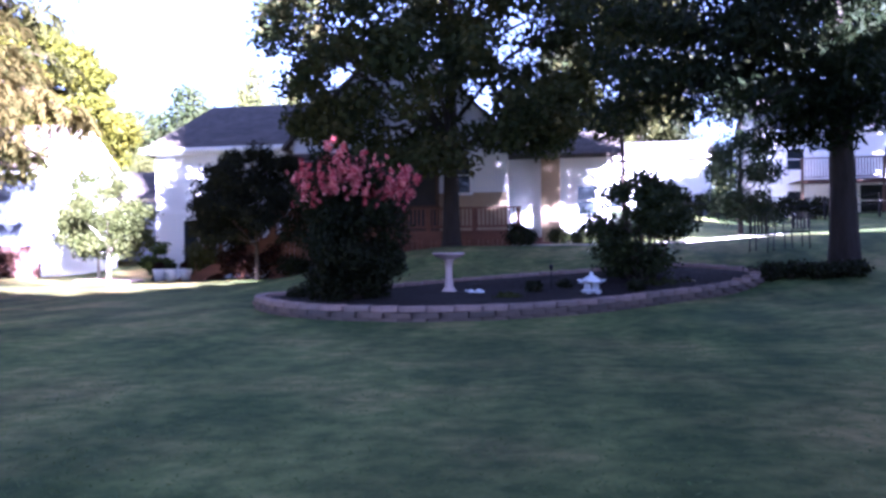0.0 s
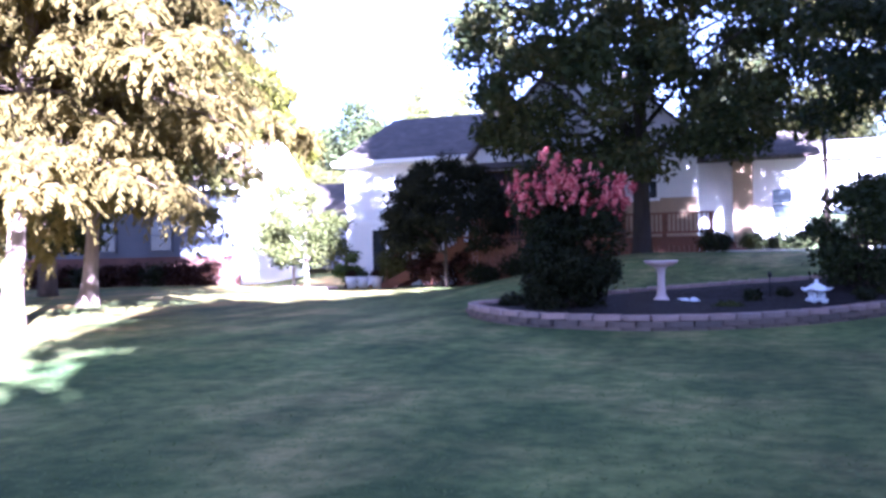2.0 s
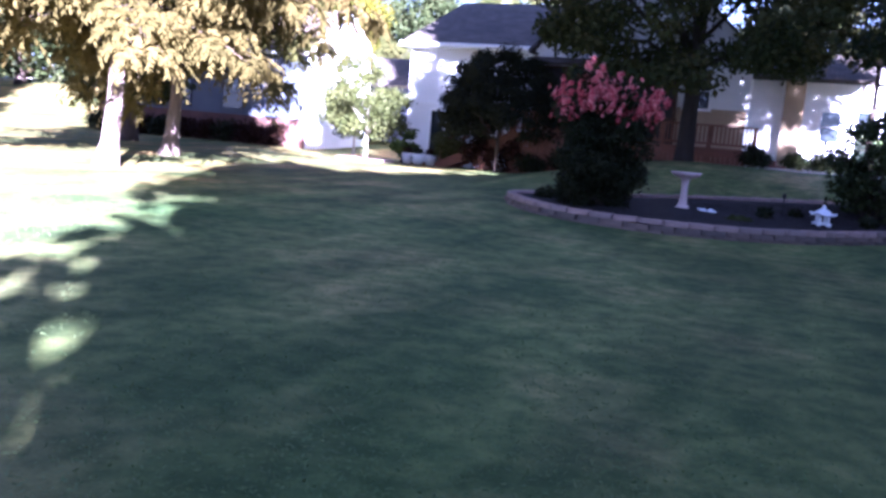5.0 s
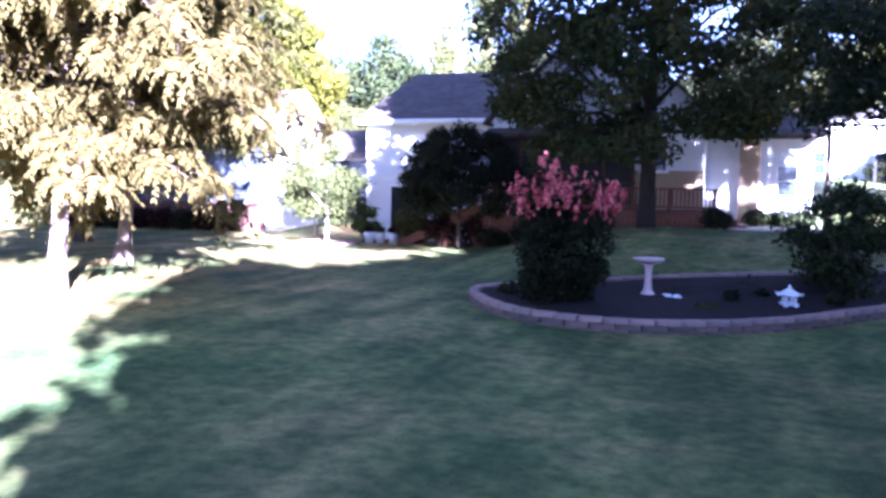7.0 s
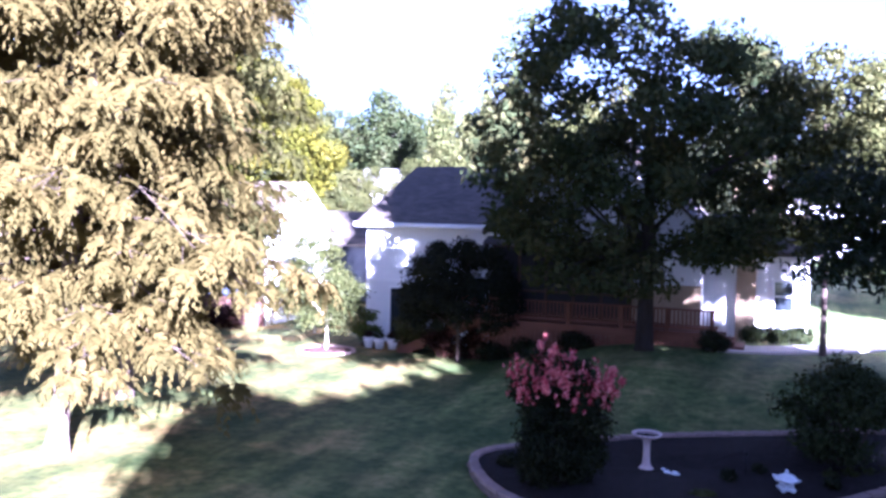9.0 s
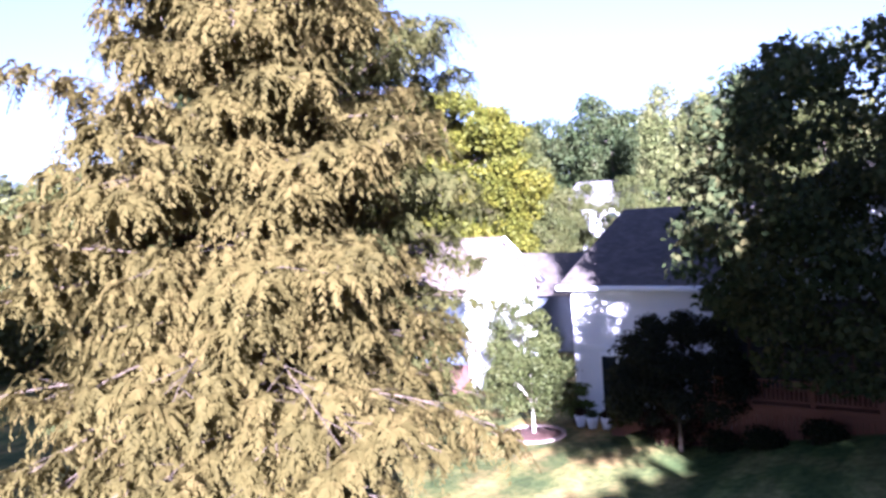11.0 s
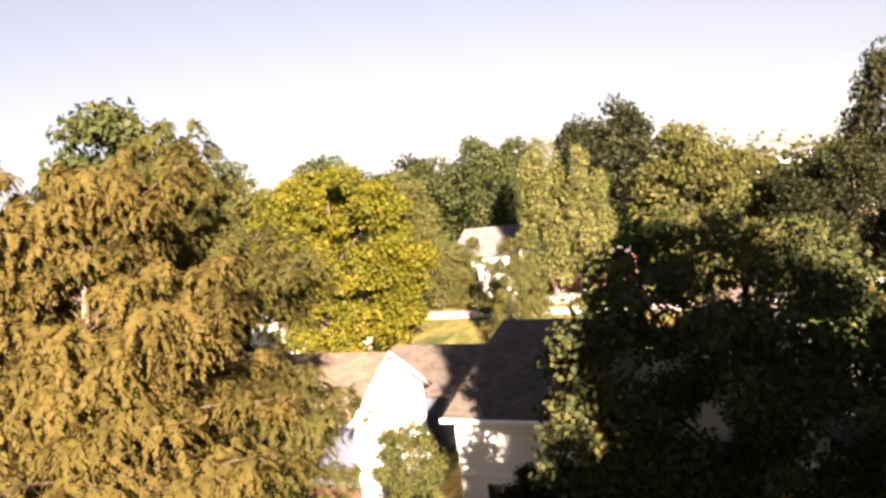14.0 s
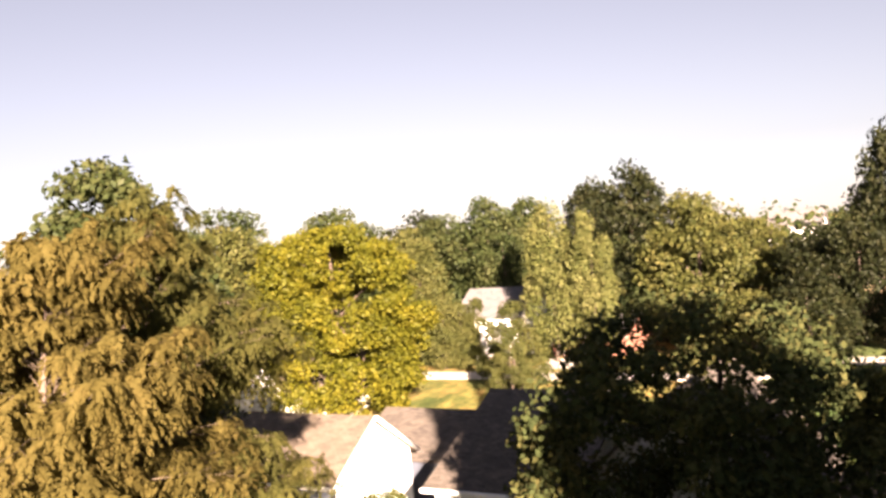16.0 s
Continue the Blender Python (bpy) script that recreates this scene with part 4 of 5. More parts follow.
street_rows = (
    ("olive", -52.6, 60, 1.05, 1.0), ("poplar", -21.9, 68.6, 0.92, 0.75), ("olive", -36.6, 67.0, 0.55, 0.42), ("olive", -34.6, 65.6, 0.46, 0.36), ("pine", -31.6, 66.4, 0.95, 0.75), ("pine", -22.4, 53.5, 0.9, 0.7),
    # the dark one at (27, 38) is unseen, added to shade the raised deck
    ("olive", -33.2, 66.2, 0.42, 0.34), ("dark", -5, 61, 0.33, 0.5), ("dark", -2.6, 69, 0.5, 0.5), ("dark", -5.2, 70, 0.44, 0.5), ("olive", 5, 63, 0.62, 0.6), ("olive", -9.5, 66, 0.42, 0.6), ("dark", 25.5, 50, 0.75, 0.8), ("dark", 27, 38, 0.9, 0.85),
    ("round", 33, 58, 0.85, 1.1), ("olive", -70, 70, 1.05, 1.1), ("round", -62, 52, 0.95, 1.2), ("olive", -52, 36, 0.92, 0.8), ("olive", -70, 42, 0.95, 1.0), ("olive", -47, 27, 0.78, 0.95), ("olive", -56, 27, 0.86, 1.0), ("round", -55, 19.5, 0.8, 1.0), ("olive", -64, 33, 0.95, 1.1), ("round", -63, 24, 0.9, 1.1), ("olive", -74, 31, 1.0, 1.2),
)
for kind, x, y, s, w in far_rows + street_rows:
    z = ground_z(x, y)
    copy_thing(kinds[kind], pose(x, y, z, 0, 0, rng_bg.uniform(0, 360)) @ Matrix.Diagonal((w, w, s, 1)))


def woods():
    """Treetops that close the horizon."""
    rng = np.random.default_rng(90)
    n = 800
    ang = rng.random(n) * math.radians(82) - math.radians(68)
    dist = 135 + 420 * rng.random(n) ** 1.4
    L = [(d * math.sin(a), d * math.cos(a), 2.5 + rng.random() * 4, 6 + 3 * rng.random(), 6 + 3 * rng.random(), 7.5 + 2.5 * rng.random()) for a, d in zip(ang, dist)]
    P, T, B = lump_leaves(rng, L, 112000, 0.62, 0.25, 0, 0.75)
    ob = cards("far_woods", P, T, B, L_GREEN, None)
    tagged(ob, "distant suburban woods up to the horizon", "woods", kind="stuff")


woods()


# ---- planted bed ----
BED = [(-4.9, 16.3), (-4.35, 15.2), (-3.6, 14.4), (-2.7, 14.0), (-1.4, 14.0), (0.1, 14.6), (1.4, 15.6), (2.15, 16.5), (3.0, 17.5), (4.1, 18.7), (4.7, 19.9), (3.5, 20.8), (1.3, 20.1), (-1.8, 19.0), (-3.6, 18.0), (-4.7, 17.2)]


def closed_curve(pts, n):
    """A smooth closed line through pts, as n even points."""
    out = []
    m = len(pts)
    for i in range(m):
        p0, p1, p2, p3 = (Vector(pts[(i + k) % m]) for k in (-1, 0, 1, 2))
        for k in range(16):
            t = k / 16
            out.append(0.5 * (2 * p1 + (p2 - p0) * t + (2 * p0 - 5 * p1 + 4 * p2 - p3) * t * t + (3 * p1 - 3 * p2 + p3 - p0) * t ** 3))
    seg = [(out[(i + 1) % len(out)] - out[i]).length for i in range(len(out))]
    total, res, i, acc = sum(seg), [], 0, 0.0
    for k in range(n):
        want = total * k / n
        while acc + seg[i] < want:
            acc += seg[i]
            i += 1
        res.append(out[i].lerp(out[(i + 1) % len(out)], (want - acc) / seg[i]))
    return res, total


def garden_bed():
    ring, total = closed_curve(BED, 58)
    bed = thing("garden_bed", "raised dark mulch bed edged with pinkish block stones", "garden bed")
    centre = Vector((-0.6, 17.3))
    bm = bmesh.new()
    loops = []
    for f, z in ((1.0, 0.0), (1.0, 0.16), (0.85, 0.20), (0.6, 0.26), (0.3, 0.30)):
        loops.append([bm.verts.new((centre.x + (p.x - centre.x) * f, centre.y + (p.y - centre.y) * f, ground_z(p.x, p.y) * (0.3 + 0.7 * f) + z + 0.02 * noise.noise(Vector((p.x * 3, p.y * 3, f * 9))))) for p in ring])
    top = bm.verts.new((centre.x, centre.y, 0.34))
    for a, b in zip(loops, loops[1:]):
        for k in range(len(ring)):
            bm.faces.new((a[k], a[(k + 1) % len(ring)], b[(k + 1) % len(ring)], b[k])).smooth = True
    for k in range(len(ring)):
        bm.faces.new((loops[-1][k], loops[-1][(k + 1) % len(ring)], top))
    part("mulch", bm, MULCH, bed, "dark brown bark mulch")
    rng = random.Random(3)
    long = total / 58
    shapes, lower = [], []
    for k in range(4):
        bm = boxed(-long / 2 + 0.008, long / 2 - 0.008, -0.10, 0.10, 0, 0.098, bevel=0.014)
        for v in bm.verts:
            v.co += Vector((rng.uniform(-1, 1), rng.uniform(-1, 1), rng.uniform(-0.5, 0.5))) * 0.007
        me = bpy.data.meshes.new("stone")
        bm.to_mesh(me)
        bm.free()
        me.materials.append(STONE)
        shapes.append(me)
        # copy with shade in its colour, for the courses below the lit top one
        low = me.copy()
        low.materials[0] = STONE_SHADE
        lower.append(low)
    for course in range(3):
        for k in range(58):
            a, b = ring[k], ring[(k + 1) % 58]
            p = a.lerp(b, 0.5 + (0.5 if course % 2 else 0))
            d = b - a
            z = ground_z(p.x, p.y) - 0.06 + 0.1 * course
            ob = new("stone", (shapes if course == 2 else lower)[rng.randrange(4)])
            ob.parent = bed
            ob.matrix_basis = pose(p.x, p.y, z, rng.uniform(-1.5, 1.5), rng.uniform(-1.5, 1.5), math.degrees(math.atan2(d.y, d.x)) + rng.uniform(-2, 2))


garden_bed()


def bird_bath():
    t = thing("bird_bath", "pinkish cast stone bird bath on a pedestal", "bird bath", (-1.41, 16.97, 0.30))
    part("pedestal", lathe([(0.15, 0), (0.155, 0.05), (0.12, 0.08), (0.085, 0.14), (0.07, 0.3), (0.068, 0.5), (0.085, 0.62), (0.12, 0.66), (0.10, 0.68)], 20), CONCRETE, t)
    part("bowl", lathe([(0.10, 0.66), (0.22, 0.69), (0.285, 0.73), (0.305, 0.765), (0.29, 0.775), (0.25, 0.755), (0.16, 0.735), (0.05, 0.725)], 28), CONCRETE, t)
    part("water", lathe([(0.02, 0.738), (0.262, 0.738), (0.262, 0.752), (0.02, 0.752)], 24), WATER, t, "still dark water")
    for k in range(16):
        a = 2 * math.pi * k / 16
        bm = bmesh.new()
        bmesh.ops.create_icosphere(bm, subdivisions=1, radius=1, matrix=pose(0.29 * math.cos(a), 0.29 * math.sin(a), 0.768, 0, 0, math.degrees(a)) @ Matrix.Diagonal((0.028, 0.048, 0.02, 1)))
        part("scallop", bm, CONCRETE, t)


bird_bath()


def lantern():
    """A garden lantern with a flared roof on four feet."""
    t = thing("stone_lantern", "white stone garden lantern with flared roof", "lantern", (1.25, 16.8, 0.22), 20)
    t.scale = (0.72, 0.72, 0.8)
    for sx in (-1, 1):
        for sy in (-1, 1):
            part("foot", boxed(sx * 0.13 - 0.05, sx * 0.13 + 0.05, sy * 0.13 - 0.05, sy * 0.13 + 0.05, 0, 0.14, bevel=0.015), WHITE_STONE, t)
    part("plinth", boxed(-0.2, 0.2, -0.2, 0.2, 0.14, 0.19, bevel=0.012), WHITE_STONE, t)
    for sx in (-1, 1):
        for sy in (-1, 1):
            part("pillar", boxed(sx * 0.11 - 0.035, sx * 0.11 + 0.035, sy * 0.11 - 0.035, sy * 0.11 + 0.035, 0.19, 0.33), WHITE_STONE, t)
    bm = bmesh.new()
    prof = [(0.33, 0.35, 0.06), (0.33, 0.375, 0.06), (0.22, 0.42, 0.0), (0.12, 0.49, 0.0), (0.05, 0.53, 0.0)]
    rings = []
    for r, z, lift in prof:
        rings.append([bm.verts.new((r * math.cos(math.pi * k / 4) * (1.18 if k % 2 else 0.92), r * math.sin(math.pi * k / 4) * (1.18 if k % 2 else 0.92), z + (lift if k % 2 else 0))) for k in range(8)])
    for a, b in zip(rings, rings[1:]):
        for k in range(8):
            bm.faces.new((a[k], a[(k + 1) % 8], b[(k + 1) % 8], b[k]))
    bm.faces.new(rings[0][::-1])
    bm.faces.new(rings[-1])
    part("roof", bm, WHITE_STONE, t)
    part("finial", lathe([(0.03, 0.52), (0.05, 0.55), (0.045, 0.59), (0.01, 0.62)], 10), WHITE_STONE, t)


lantern()


def rock(label, at, size, seed, material):
    rng = random.Random(seed)
    bm = bmesh.new()
    bmesh.ops.create_icosphere(bm, subdivisions=2, radius=1)
    for v in bm.verts:
        n = noise.noise(v.co * 1.3 + Vector((seed, 0, 0)))
        v.co = Vector((v.co.x * size[0], v.co.y * size[1], v.co.z * size[2])) * (1 + 0.35 * n)
    ob = part("rock", bm, material)
    ob.location = at
    return tagged(ob, label, "rock")


for k, (x, y, s) in enumerate(((-0.98, 16.9, 0.08), (-0.82, 16.85, 0.09), (-1.08, 17.05, 0.06))):
    rock("small white rock on the mulch beside the bird bath", (x, y, 0.33), (s, s * 0.8, s * 0.7), 3 + k, WHITE_STONE)
rock("tan boulder at the edge of the mulch bed", (3.25, 18.75, 0.36), (0.17, 0.14, 0.14), 9, TAN)
rock("low grey boulder half sunk in the mulch", (0.35, 18.3, 0.32), (0.42, 0.25, 0.16), 12, BARK)


def shrub(name, label, at, lumps, leaf, n, size, seed, stems=5, stem_mat=BARK, slim=0.55, fill=0.6, droop=0.0, category="shrub", group=""):
    """A shrub: stems that fan into lumps of leaves."""
    rng = np.random.default_rng(seed)
    t = thing(name, label, category, at, 0, group)
    for k in range(stems):
        q = lumps[k % len(lumps)]
        bm = bmesh.new()
        f = Vector((rng.normal() * 0.08, rng.normal() * 0.08, -0.05))
        e = Vector(q[:3])
        tube(bm, [f, f.lerp(e, 0.5) + Vector((rng.normal() * 0.05, rng.normal() * 0.05, 0.1)), e], [0.035, 0.025, 0.008], 6)
        part("stem", bm, stem_mat, t)
    cards("foliage", *lump_leaves(rng, lumps, n, size, fill, droop, slim), leaf, t)
    return t


def crape_myrtle():
    rng = np.random.default_rng(31)
    L = []
    for z, f, r in ((0.25, 0.40, 0.28), (0.5, 0.60, 0.32), (0.8, 0.76, 0.34), (1.15, 0.86, 0.34), (1.5, 0.88, 0.32), (1.85, 0.80, 0.28), (2.15, 0.66, 0.24), (2.35, 0.5, 0.2)):
        for a in rng.random(7) * 6.28:
            q = f * (0.55 + 0.5 * rng.random())
            L.append((q * math.cos(a), q * math.sin(a), z + 0.12 * rng.normal(), r, r, r * 0.85))
    L += [(0, 0, 0.7, 0.5, 0.5, 0.6), (0, 0, 1.5, 0.45, 0.45, 0.6)]
    t = shrub("crape_myrtle", "dense dark shrub topped with pink crape myrtle blooms", (-2.9, 15.5, 0.24), L, L_DARK, 21000, 0.042, 32, 7)
    B = []
    for k in range(165):
        a, r = rng.random() * 6.28, 1.04 * rng.random() ** 0.6
        x, y = r * math.cos(a), r * math.sin(a)
        z = 1.88 + 0.62 * rng.random() - 0.3 * r * r
        w = 0.024 + 0.026 * rng.random()
        B += [(x, y, z, w * 1.5, w * 1.5, w * 2.2), (x + rng.normal() * 0.05, y + rng.normal() * 0.05, z + 0.15, w, w, w * 1.7)]
    for x, z, w in ((-0.42, 2.5, 0.12), (-0.36, 2.72, 0.09), (-0.34, 2.86, 0.06), (-0.12, 2.55, 0.1), (-0.08, 2.7, 0.07), (0.3, 2.3, 0.1), (0.92, 2.05, 0.13), (1.0, 2.28, 0.1), (1.05, 1.9, 0.09), (1.18, 2.12, 0.08)):
        B.append((x, rng.normal() * 0.1, z, w, w, w * 1.4))
    cards("blossom", *lump_leaves(rng, B, 15000, 0.020, 0.95, 0, 0.8), BLOOM, t)


crape_myrtle()
rng0 = np.random.default_rng(77)
shrub("holly_shrub", "airy dark broadleaf shrub in the mulch bed", (2.2, 18.5, 0.24), crown_lumps(rng0, 0, 0, 0.45, 2.4, 1.0, 1.0, 55, 0.33, OVAL), L_GREEN, 8500, 0.055, 33, 16, fill=1.0)
for k in range(4):
    shrub("low_plant", "yellowish low plant under the broadleaf shrub", (2.1 + 0.35 * k, 17.85 + 0.28 * k, 0.26), [(0, 0, 0.12, 0.18, 0.18, 0.13)], L_PALE, 260, 0.04, 170 + k, 3)
shrub("low_plant", "low yellow-green plant in the mulch bed", (-0.25, 15.9, 0.24), [(0, 0, 0.05, 0.2, 0.16, 0.09), (0.16, 0.05, 0.05, 0.13, 0.13, 0.07)], L_PALE, 500, 0.04, 34, 3)
shrub("low_plant", "small dark plant at the edge of the bed", (-4.1, 16.2, 0.22), [(0, 0, 0.14, 0.24, 0.24, 0.16), (0.2, 0.25, 0.12, 0.2, 0.2, 0.14)], L_DARK, 900, 0.04, 35, 3)
for k, (x, y) in enumerate(((0.2, 16.9), (0.75, 17.6), (2.1, 17.3))):
    shrub("low_plant", "sparse dark perennial in the mulch bed", (x, y, 0.27), [(0, 0, 0.14, 0.16, 0.16, 0.14)], L_DARK, 240, 0.045, 70 + k, 4)
st = thing("garden_stake", "thin black iron stake standing in the mulch", "stake", (0.5, 17.4, 0.25))
part("rod", tube(bmesh.new(), [(0, 0, -0.1), (0, 0, 0.5)], [0.018, 0.014], 6), IRON, st)
part("knob", lathe([(0.02, 0.48), (0.045, 0.52), (0.03, 0.57), (0.005, 0.59)], 8), IRON, st)


# ---- by the house ----
def sapling():
    rng = np.random.default_rng(80)
    x, y = -14.55, 27.25
    L = crown_lumps(rng, -0.15, 0, 0.95, 3.0, 1.45, 1.45, 44, 0.42, ROUND)
    t = shrub("sapling", "young pale-leaved ornamental tree in a mulch ring", gz(x, y), L, L_PALE, 8500, 0.06, 81, 0, category="tree")
    part("trunk", tube(bmesh.new(), [(0, 0, -0.1), (0.02, 0, 0.5), (0, 0.02, 1.1), (0.05, 0, 1.7)], [0.075, 0.055, 0.05, 0.03], 10), BARK_PALE, t, "pale slim trunk")
    for k in range(6):
        a = k * 1.05
        part("limb", tube(bmesh.new(), [(0, 0.01, 0.95 + 0.06 * k), (0.4 * math.cos(a), 0.4 * math.sin(a), 1.5 + 0.05 * k), (0.8 * math.cos(a), 0.8 * math.sin(a), 2.0)], [0.032, 0.022, 0.008], 6), BARK_PALE, t)
    r = thing("mulch_ring", "round red mulch ring edged with pale stones", "planting ring", gz(x, y))
    part("mulch", lathe([(1.0, -0.15), (1.0, 0.03), (0.6, 0.08), (0.05, 0.11)], 28), MULCH_RED, r)
    me = None
    for k in range(26):
        a = 2 * math.pi * k / 26
        if me is None:
            bm = boxed(-0.115, 0.115, -0.07, 0.07, -0.05, 0.09, bevel=0.02)
            me = bpy.data.meshes.new("stone")
            bm.to_mesh(me)
            bm.free()
            me.materials.append(STONE)
        ob = new("stone", me)
        ob.parent = r
        ob.matrix_basis = pose(1.03 * math.cos(a), 1.03 * math.sin(a), 0, 0, 0, math.degrees(a) + 90)


sapling()
broad_tree("ornamental_tree", "small pale-leaved tree by the neighbour's white gable", gz(-17.3, 31.2), 4.5, 3.0, L_PALE, BARK_PALE, 87, 11000, 0.065, 90, 0.34, 0.06, 0.2, OVAL, 0, 0.55, 0.8)
broad_tree("weeping_maple", "dark dome-shaped small tree in front of the house", gz(-9.3, 27.2), 4.35, 4.5, L_WINE, BARK, 82, 34000, 0.07, 150, 0.36, 0.07, 0.30, lambda h: math.sqrt(max(0, 1 - (h * 0.97) ** 2.4)) * 0.95 + 0.03, 0.35, 0.4, 0.9)
rng1 = np.random.default_rng(83)
shrub("shrub", "pale dappled shrub beside the patio door", gz(-11.6, 28.6), crown_lumps(rng1, 0, 0, 0.35, 1.5, 0.7, 0.6, 16, 0.28, OVAL), L_OLIVE, 3200, 0.06, 84, 5)
shrub("shrub", "reddish shrub under the small tree", gz(-9.6, 28.0), crown_lumps(rng1, 0, 0, 0.2, 1.4, 1.2, 0.6, 18, 0.3, OVAL), L_RED, 3000, 0.06, 85, 5)
shrub("banana_plant", "bright lime-green large-leaved plant by the house corner", gz(-14.0, 29.3), crown_lumps(rng1, 0, 0, 0.3, 1.3, 0.4, 0.4, 8, 0.25, OVAL), L_LIME, 300, 0.2, 86, 4, slim=0.35)
for k, x in enumerate((-13.6, -13.1, -12.6)):
    t = thing("planter", "white planter pot beside the patio", "planter", (x, 28.9 - 0.1 * (k % 2), ground_z(x, 28.9)), group="planters by the patio")
    part("pot", lathe([(0.14, 0), (0.2, 0.3), (0.22, 0.42), (0.19, 0.42), (0.17, 0.36), (0.05, 0.34)], 16), WHITE_STONE, t)
    part("soil", lathe([(0.16, 0.30), (0.175, 0.37), (0.02, 0.38)], 12), MULCH, t)
    cards("foliage", *lump_leaves(np.random.default_rng(200 + k), [(0, 0, 0.5, 0.2, 0.2, 0.15)], 260, 0.05), L_RED if k != 1 else L_GREEN, t)
for k, (x, y, w) in enumerate(((-8.2, 27.3, 0.5), (-6.9, 27.2, 0.55), (-5.3, 27.3, 0.5), (-0.9, 27.4, 0.4))):
    shrub("shrub", "low dark shrub along the deck skirting", gz(x, y), [(0, 0, 0.35, w, w * 0.8, 0.35), (0.3, 0.1, 0.3, w * 0.8, w * 0.7, 0.3)], L_DARK, 1500, 0.05, 90 + k, 3)
ORANGE = leaf_mat("orange_bloom", (0.45, 0.10, 0.02), (0.62, 0.20, 0.03), (0.75, 0.34, 0.06), 1.0)
t = thing("flower_pot", "orange flowers in a pot on the deck", "flower pot", (-8.0, 28.3, 1.75))
part("pot", lathe([(0.14, 0), (0.2, 0.3), (0.22, 0.36), (0.18, 0.36), (0.05, 0.3)], 16), TAN, t)
cards("foliage", *lump_leaves(np.random.default_rng(300), [(0, 0, 0.55, 0.28, 0.28, 0.25), (0.1, 0.05, 0.85, 0.2, 0.2, 0.2)], 500, 0.045), L_GREEN, t)
cards("blossom", *lump_leaves(np.random.default_rng(301), [(0, -0.05, 0.95, 0.25, 0.25, 0.2)], 400, 0.04), ORANGE, t)
bs = thing("brick_step", "low brick step in front of the patio door", "step", (-12.6, 30.2, 0.2))
for r in range(2):
    for k in range(7):
        part("brick", boxed(-0.75 + 0.215 * k, -0.545 + 0.215 * k, -0.35, 0.3, 0.085 * r - 0.1, 0.085 * r - 0.022, bevel=0.006), BRICK, bs)
for k in range(3):
    shrub("box_shrub", "clipped green box shrub beside the paved path", gz(0.3 + 0.75 * k, 30.2 + 0.2 * k), [(0, 0, 0.3, 0.42, 0.36, 0.32)], L_GREEN, 1400, 0.045, 95 + k, 3)
for k in range(9):
    x = -31 + 1.25 * k
    shrub("shrub", "reddish-brown shrub along the neighbour's wall", gz(x, 30.3), [(0, 0, 0.45, 0.7, 0.5, 0.5), (0.3, 0.1, 0.55, 0.4, 0.4, 0.45)], L_RED if k % 3 else L_DARK, 1100, 0.075, 100 + k, 3, group="hedge by the neighbour's wall")


def garden_chair(at, turn):
    t = thing("garden_chair", "black metal garden chair under the evergreen", "chair", at, turn, "chairs under the tree")
    for sx in (-0.22, 0.22):
        part("leg", tube(bmesh.new(), [(sx, -0.2, 0), (sx, -0.22, 0.42)], [0.014, 0.014], 6), IRON, t)
        part("leg", tube(bmesh.new(), [(sx, 0.24, 0), (sx, 0.2, 0.42), (sx, 0.28, 0.9)], [0.014, 0.014, 0.014], 6), IRON, t)
        part("armrest", tube(bmesh.new(), [(sx * 1.15, -0.22, 0.42), (sx * 1.2, -0.2, 0.64), (sx * 1.15, 0.24, 0.64)], [0.014, 0.014, 0.014], 6), IRON, t)
    part("seat", boxed(-0.24, 0.24, -0.23, 0.22, 0.41, 0.44, bevel=0.01), IRON, t)
    for k in range(5):
        part("slat", boxed(-0.2 + 0.09 * k, -0.16 + 0.09 * k, 0.22, 0.245, 0.48, 0.9), IRON, t)


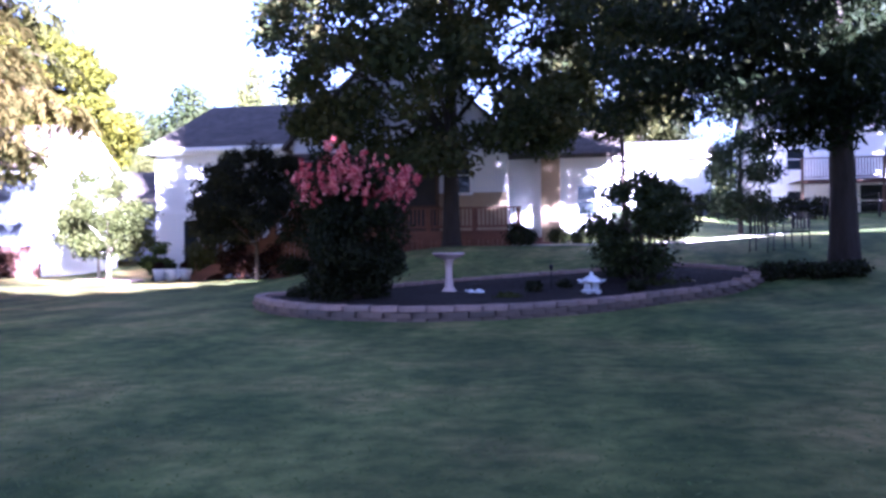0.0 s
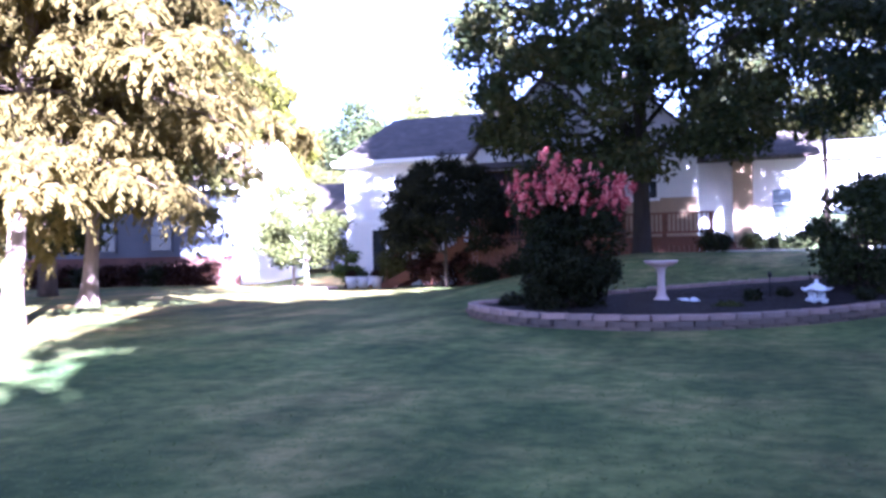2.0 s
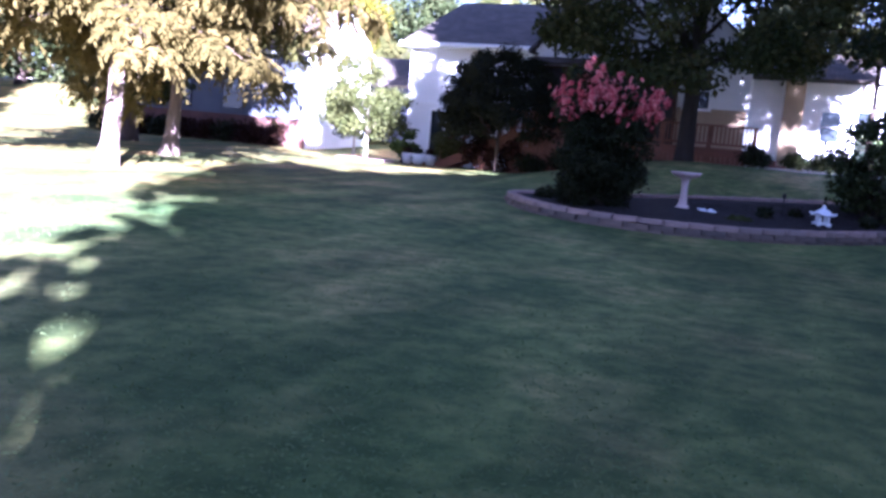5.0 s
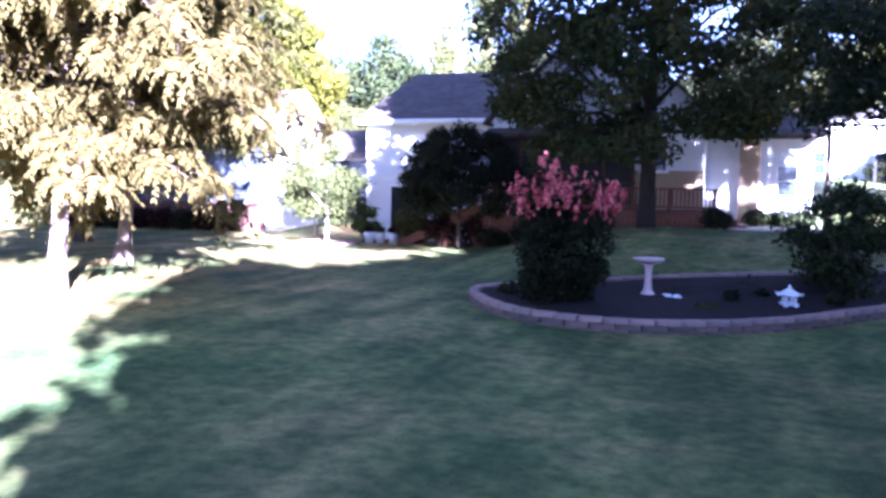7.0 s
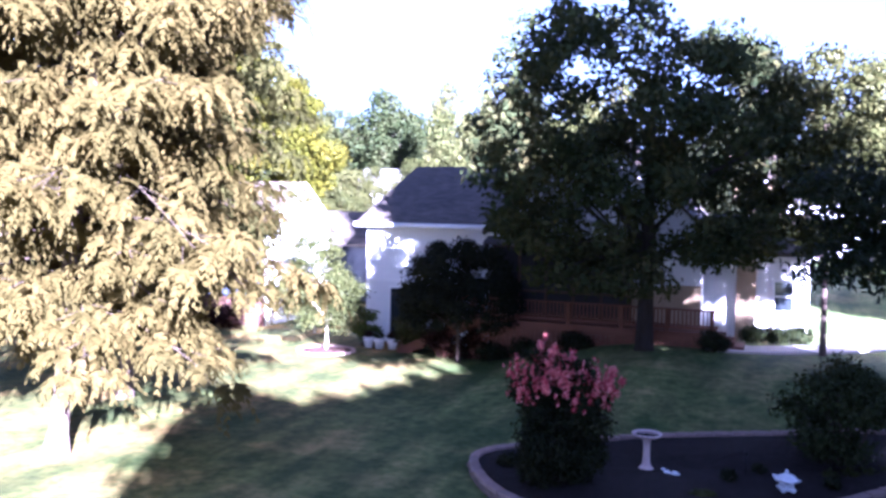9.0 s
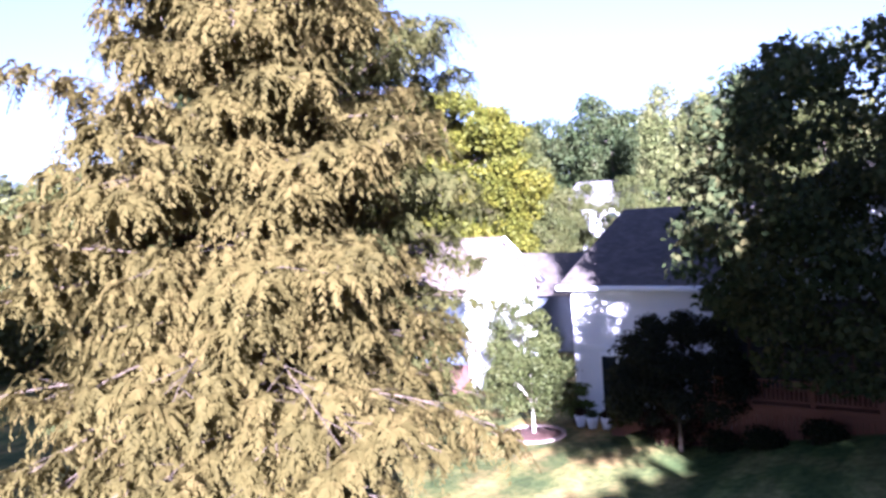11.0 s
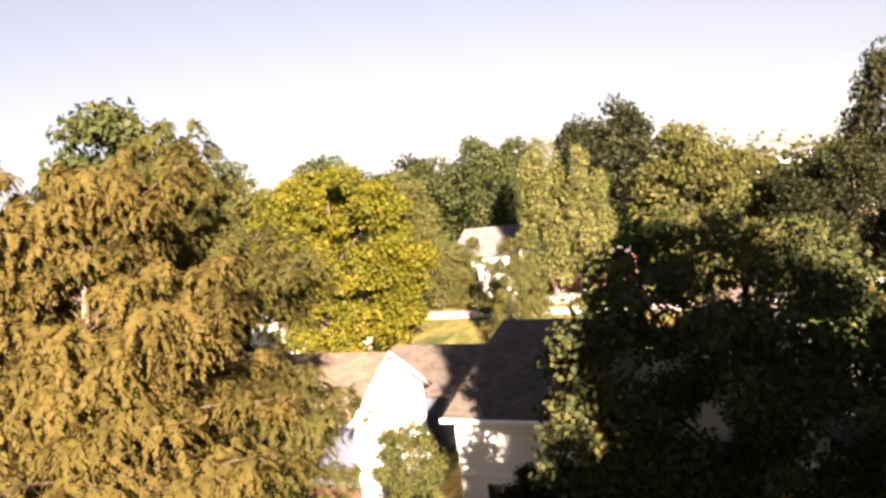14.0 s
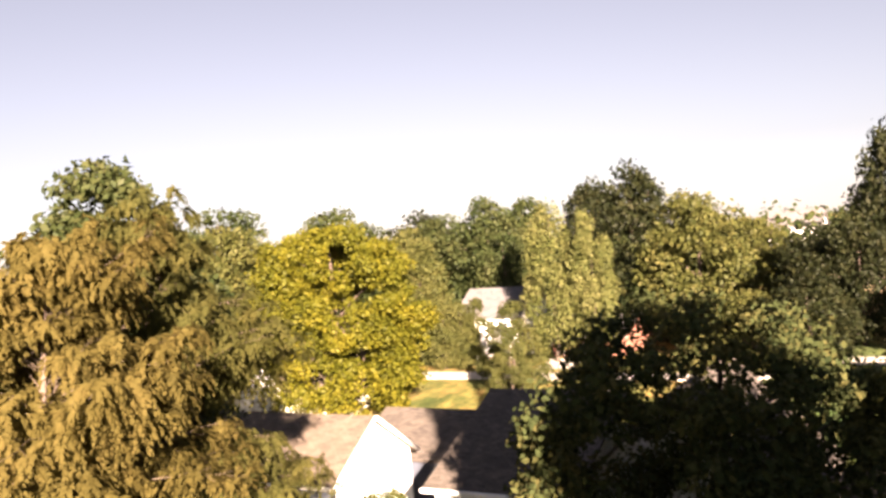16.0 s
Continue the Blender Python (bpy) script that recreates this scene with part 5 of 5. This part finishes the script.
garden_chair(gz(5.5, 23.2), 150)
garden_chair(gz(6.4, 23.5), 190)
for k in range(4):
    shrub("ground_cover", "low dark ground cover round the foot of the evergreen", gz(4.9 + 0.55 * k, 19.9 + 0.15 * math.sin(2.0 * k)), [(0, 0, 0.16, 0.42, 0.4, 0.2), (0.2, 0.1, 0.2, 0.3, 0.3, 0.17)], L_DARK, 700, 0.045, 400 + k, 3, group="plants under the evergreen")


def fence(a, b, label):
    t = thing("fence", label, "fence")
    n = int(math.dist(a, b) / 2.4)
    for k in range(n + 1):
        x, y = a[0] + (b[0] - a[0]) * k / n, a[1] + (b[1] - a[1]) * k / n
        z = ground_z(x, y)
        part("post", boxed(x - 0.05, x + 0.05, y - 0.05, y + 0.05, z - 0.1, z + 1.25), IRON, t)
        if k < n:
            x2, y2 = a[0] + (b[0] - a[0]) * (k + 1) / n, a[1] + (b[1] - a[1]) * (k + 1) / n
            for h in (0.25, 0.7, 1.15):
                part("rail", tube(bmesh.new(), [(x, y, z + h), (x2, y2, ground_z(x2, y2) + h)], [0.03, 0.03], 4), IRON, t)


fence((5.5, 47.5), (24, 47.5), "dark rail fence along the neighbour's yard")
for k in range(11):
    x = 5.6 + 0.85 * k
    shrub("shrub", "dark bushy shrub behind the rail fence", gz(x, 48.6), [(0, 0, 0.55, 0.55, 0.5, 0.55), (0.2, 0.1, 0.85 + 0.1 * math.sin(3.0 * k), 0.35, 0.35, 0.35)], L_DARK, 700, 0.09, 300 + k, 3, group="row of shrubs behind the fence")


def grass():
    """Blades over the stretch of lawn nearest to the start."""
    rng = np.random.default_rng(9)
    n = 34000
    r, a = 1.6 + 15 * rng.random(n) ** 1.5, math.radians(14) + rng.normal(size=n) * math.radians(34)
    x, y = 0.8 - r * np.sin(a), -0.5 + r * np.cos(a)
    keep = ~((x > -5.3) & (y > 13.6))
    x, y = x[keep], y[keep]
    h = 0.010 + 0.012 * rng.random(len(x))
    P = np.stack([x, y, np.array([ground_z(u, v) for u, v in zip(x, y)]) + h * 0.8], 1)
    T = unit(np.stack([rng.normal(size=len(x)), rng.normal(size=len(x)), 0.3 * np.ones(len(x))], 1)) * h[:, None]
    B = unit(np.cross(T, rng.normal(size=T.shape))) * 0.0045
    tagged(cards("grass", P, T, B, GRASS, None), "short green grass blades of the near lawn", "grass", kind="stuff")


grass()
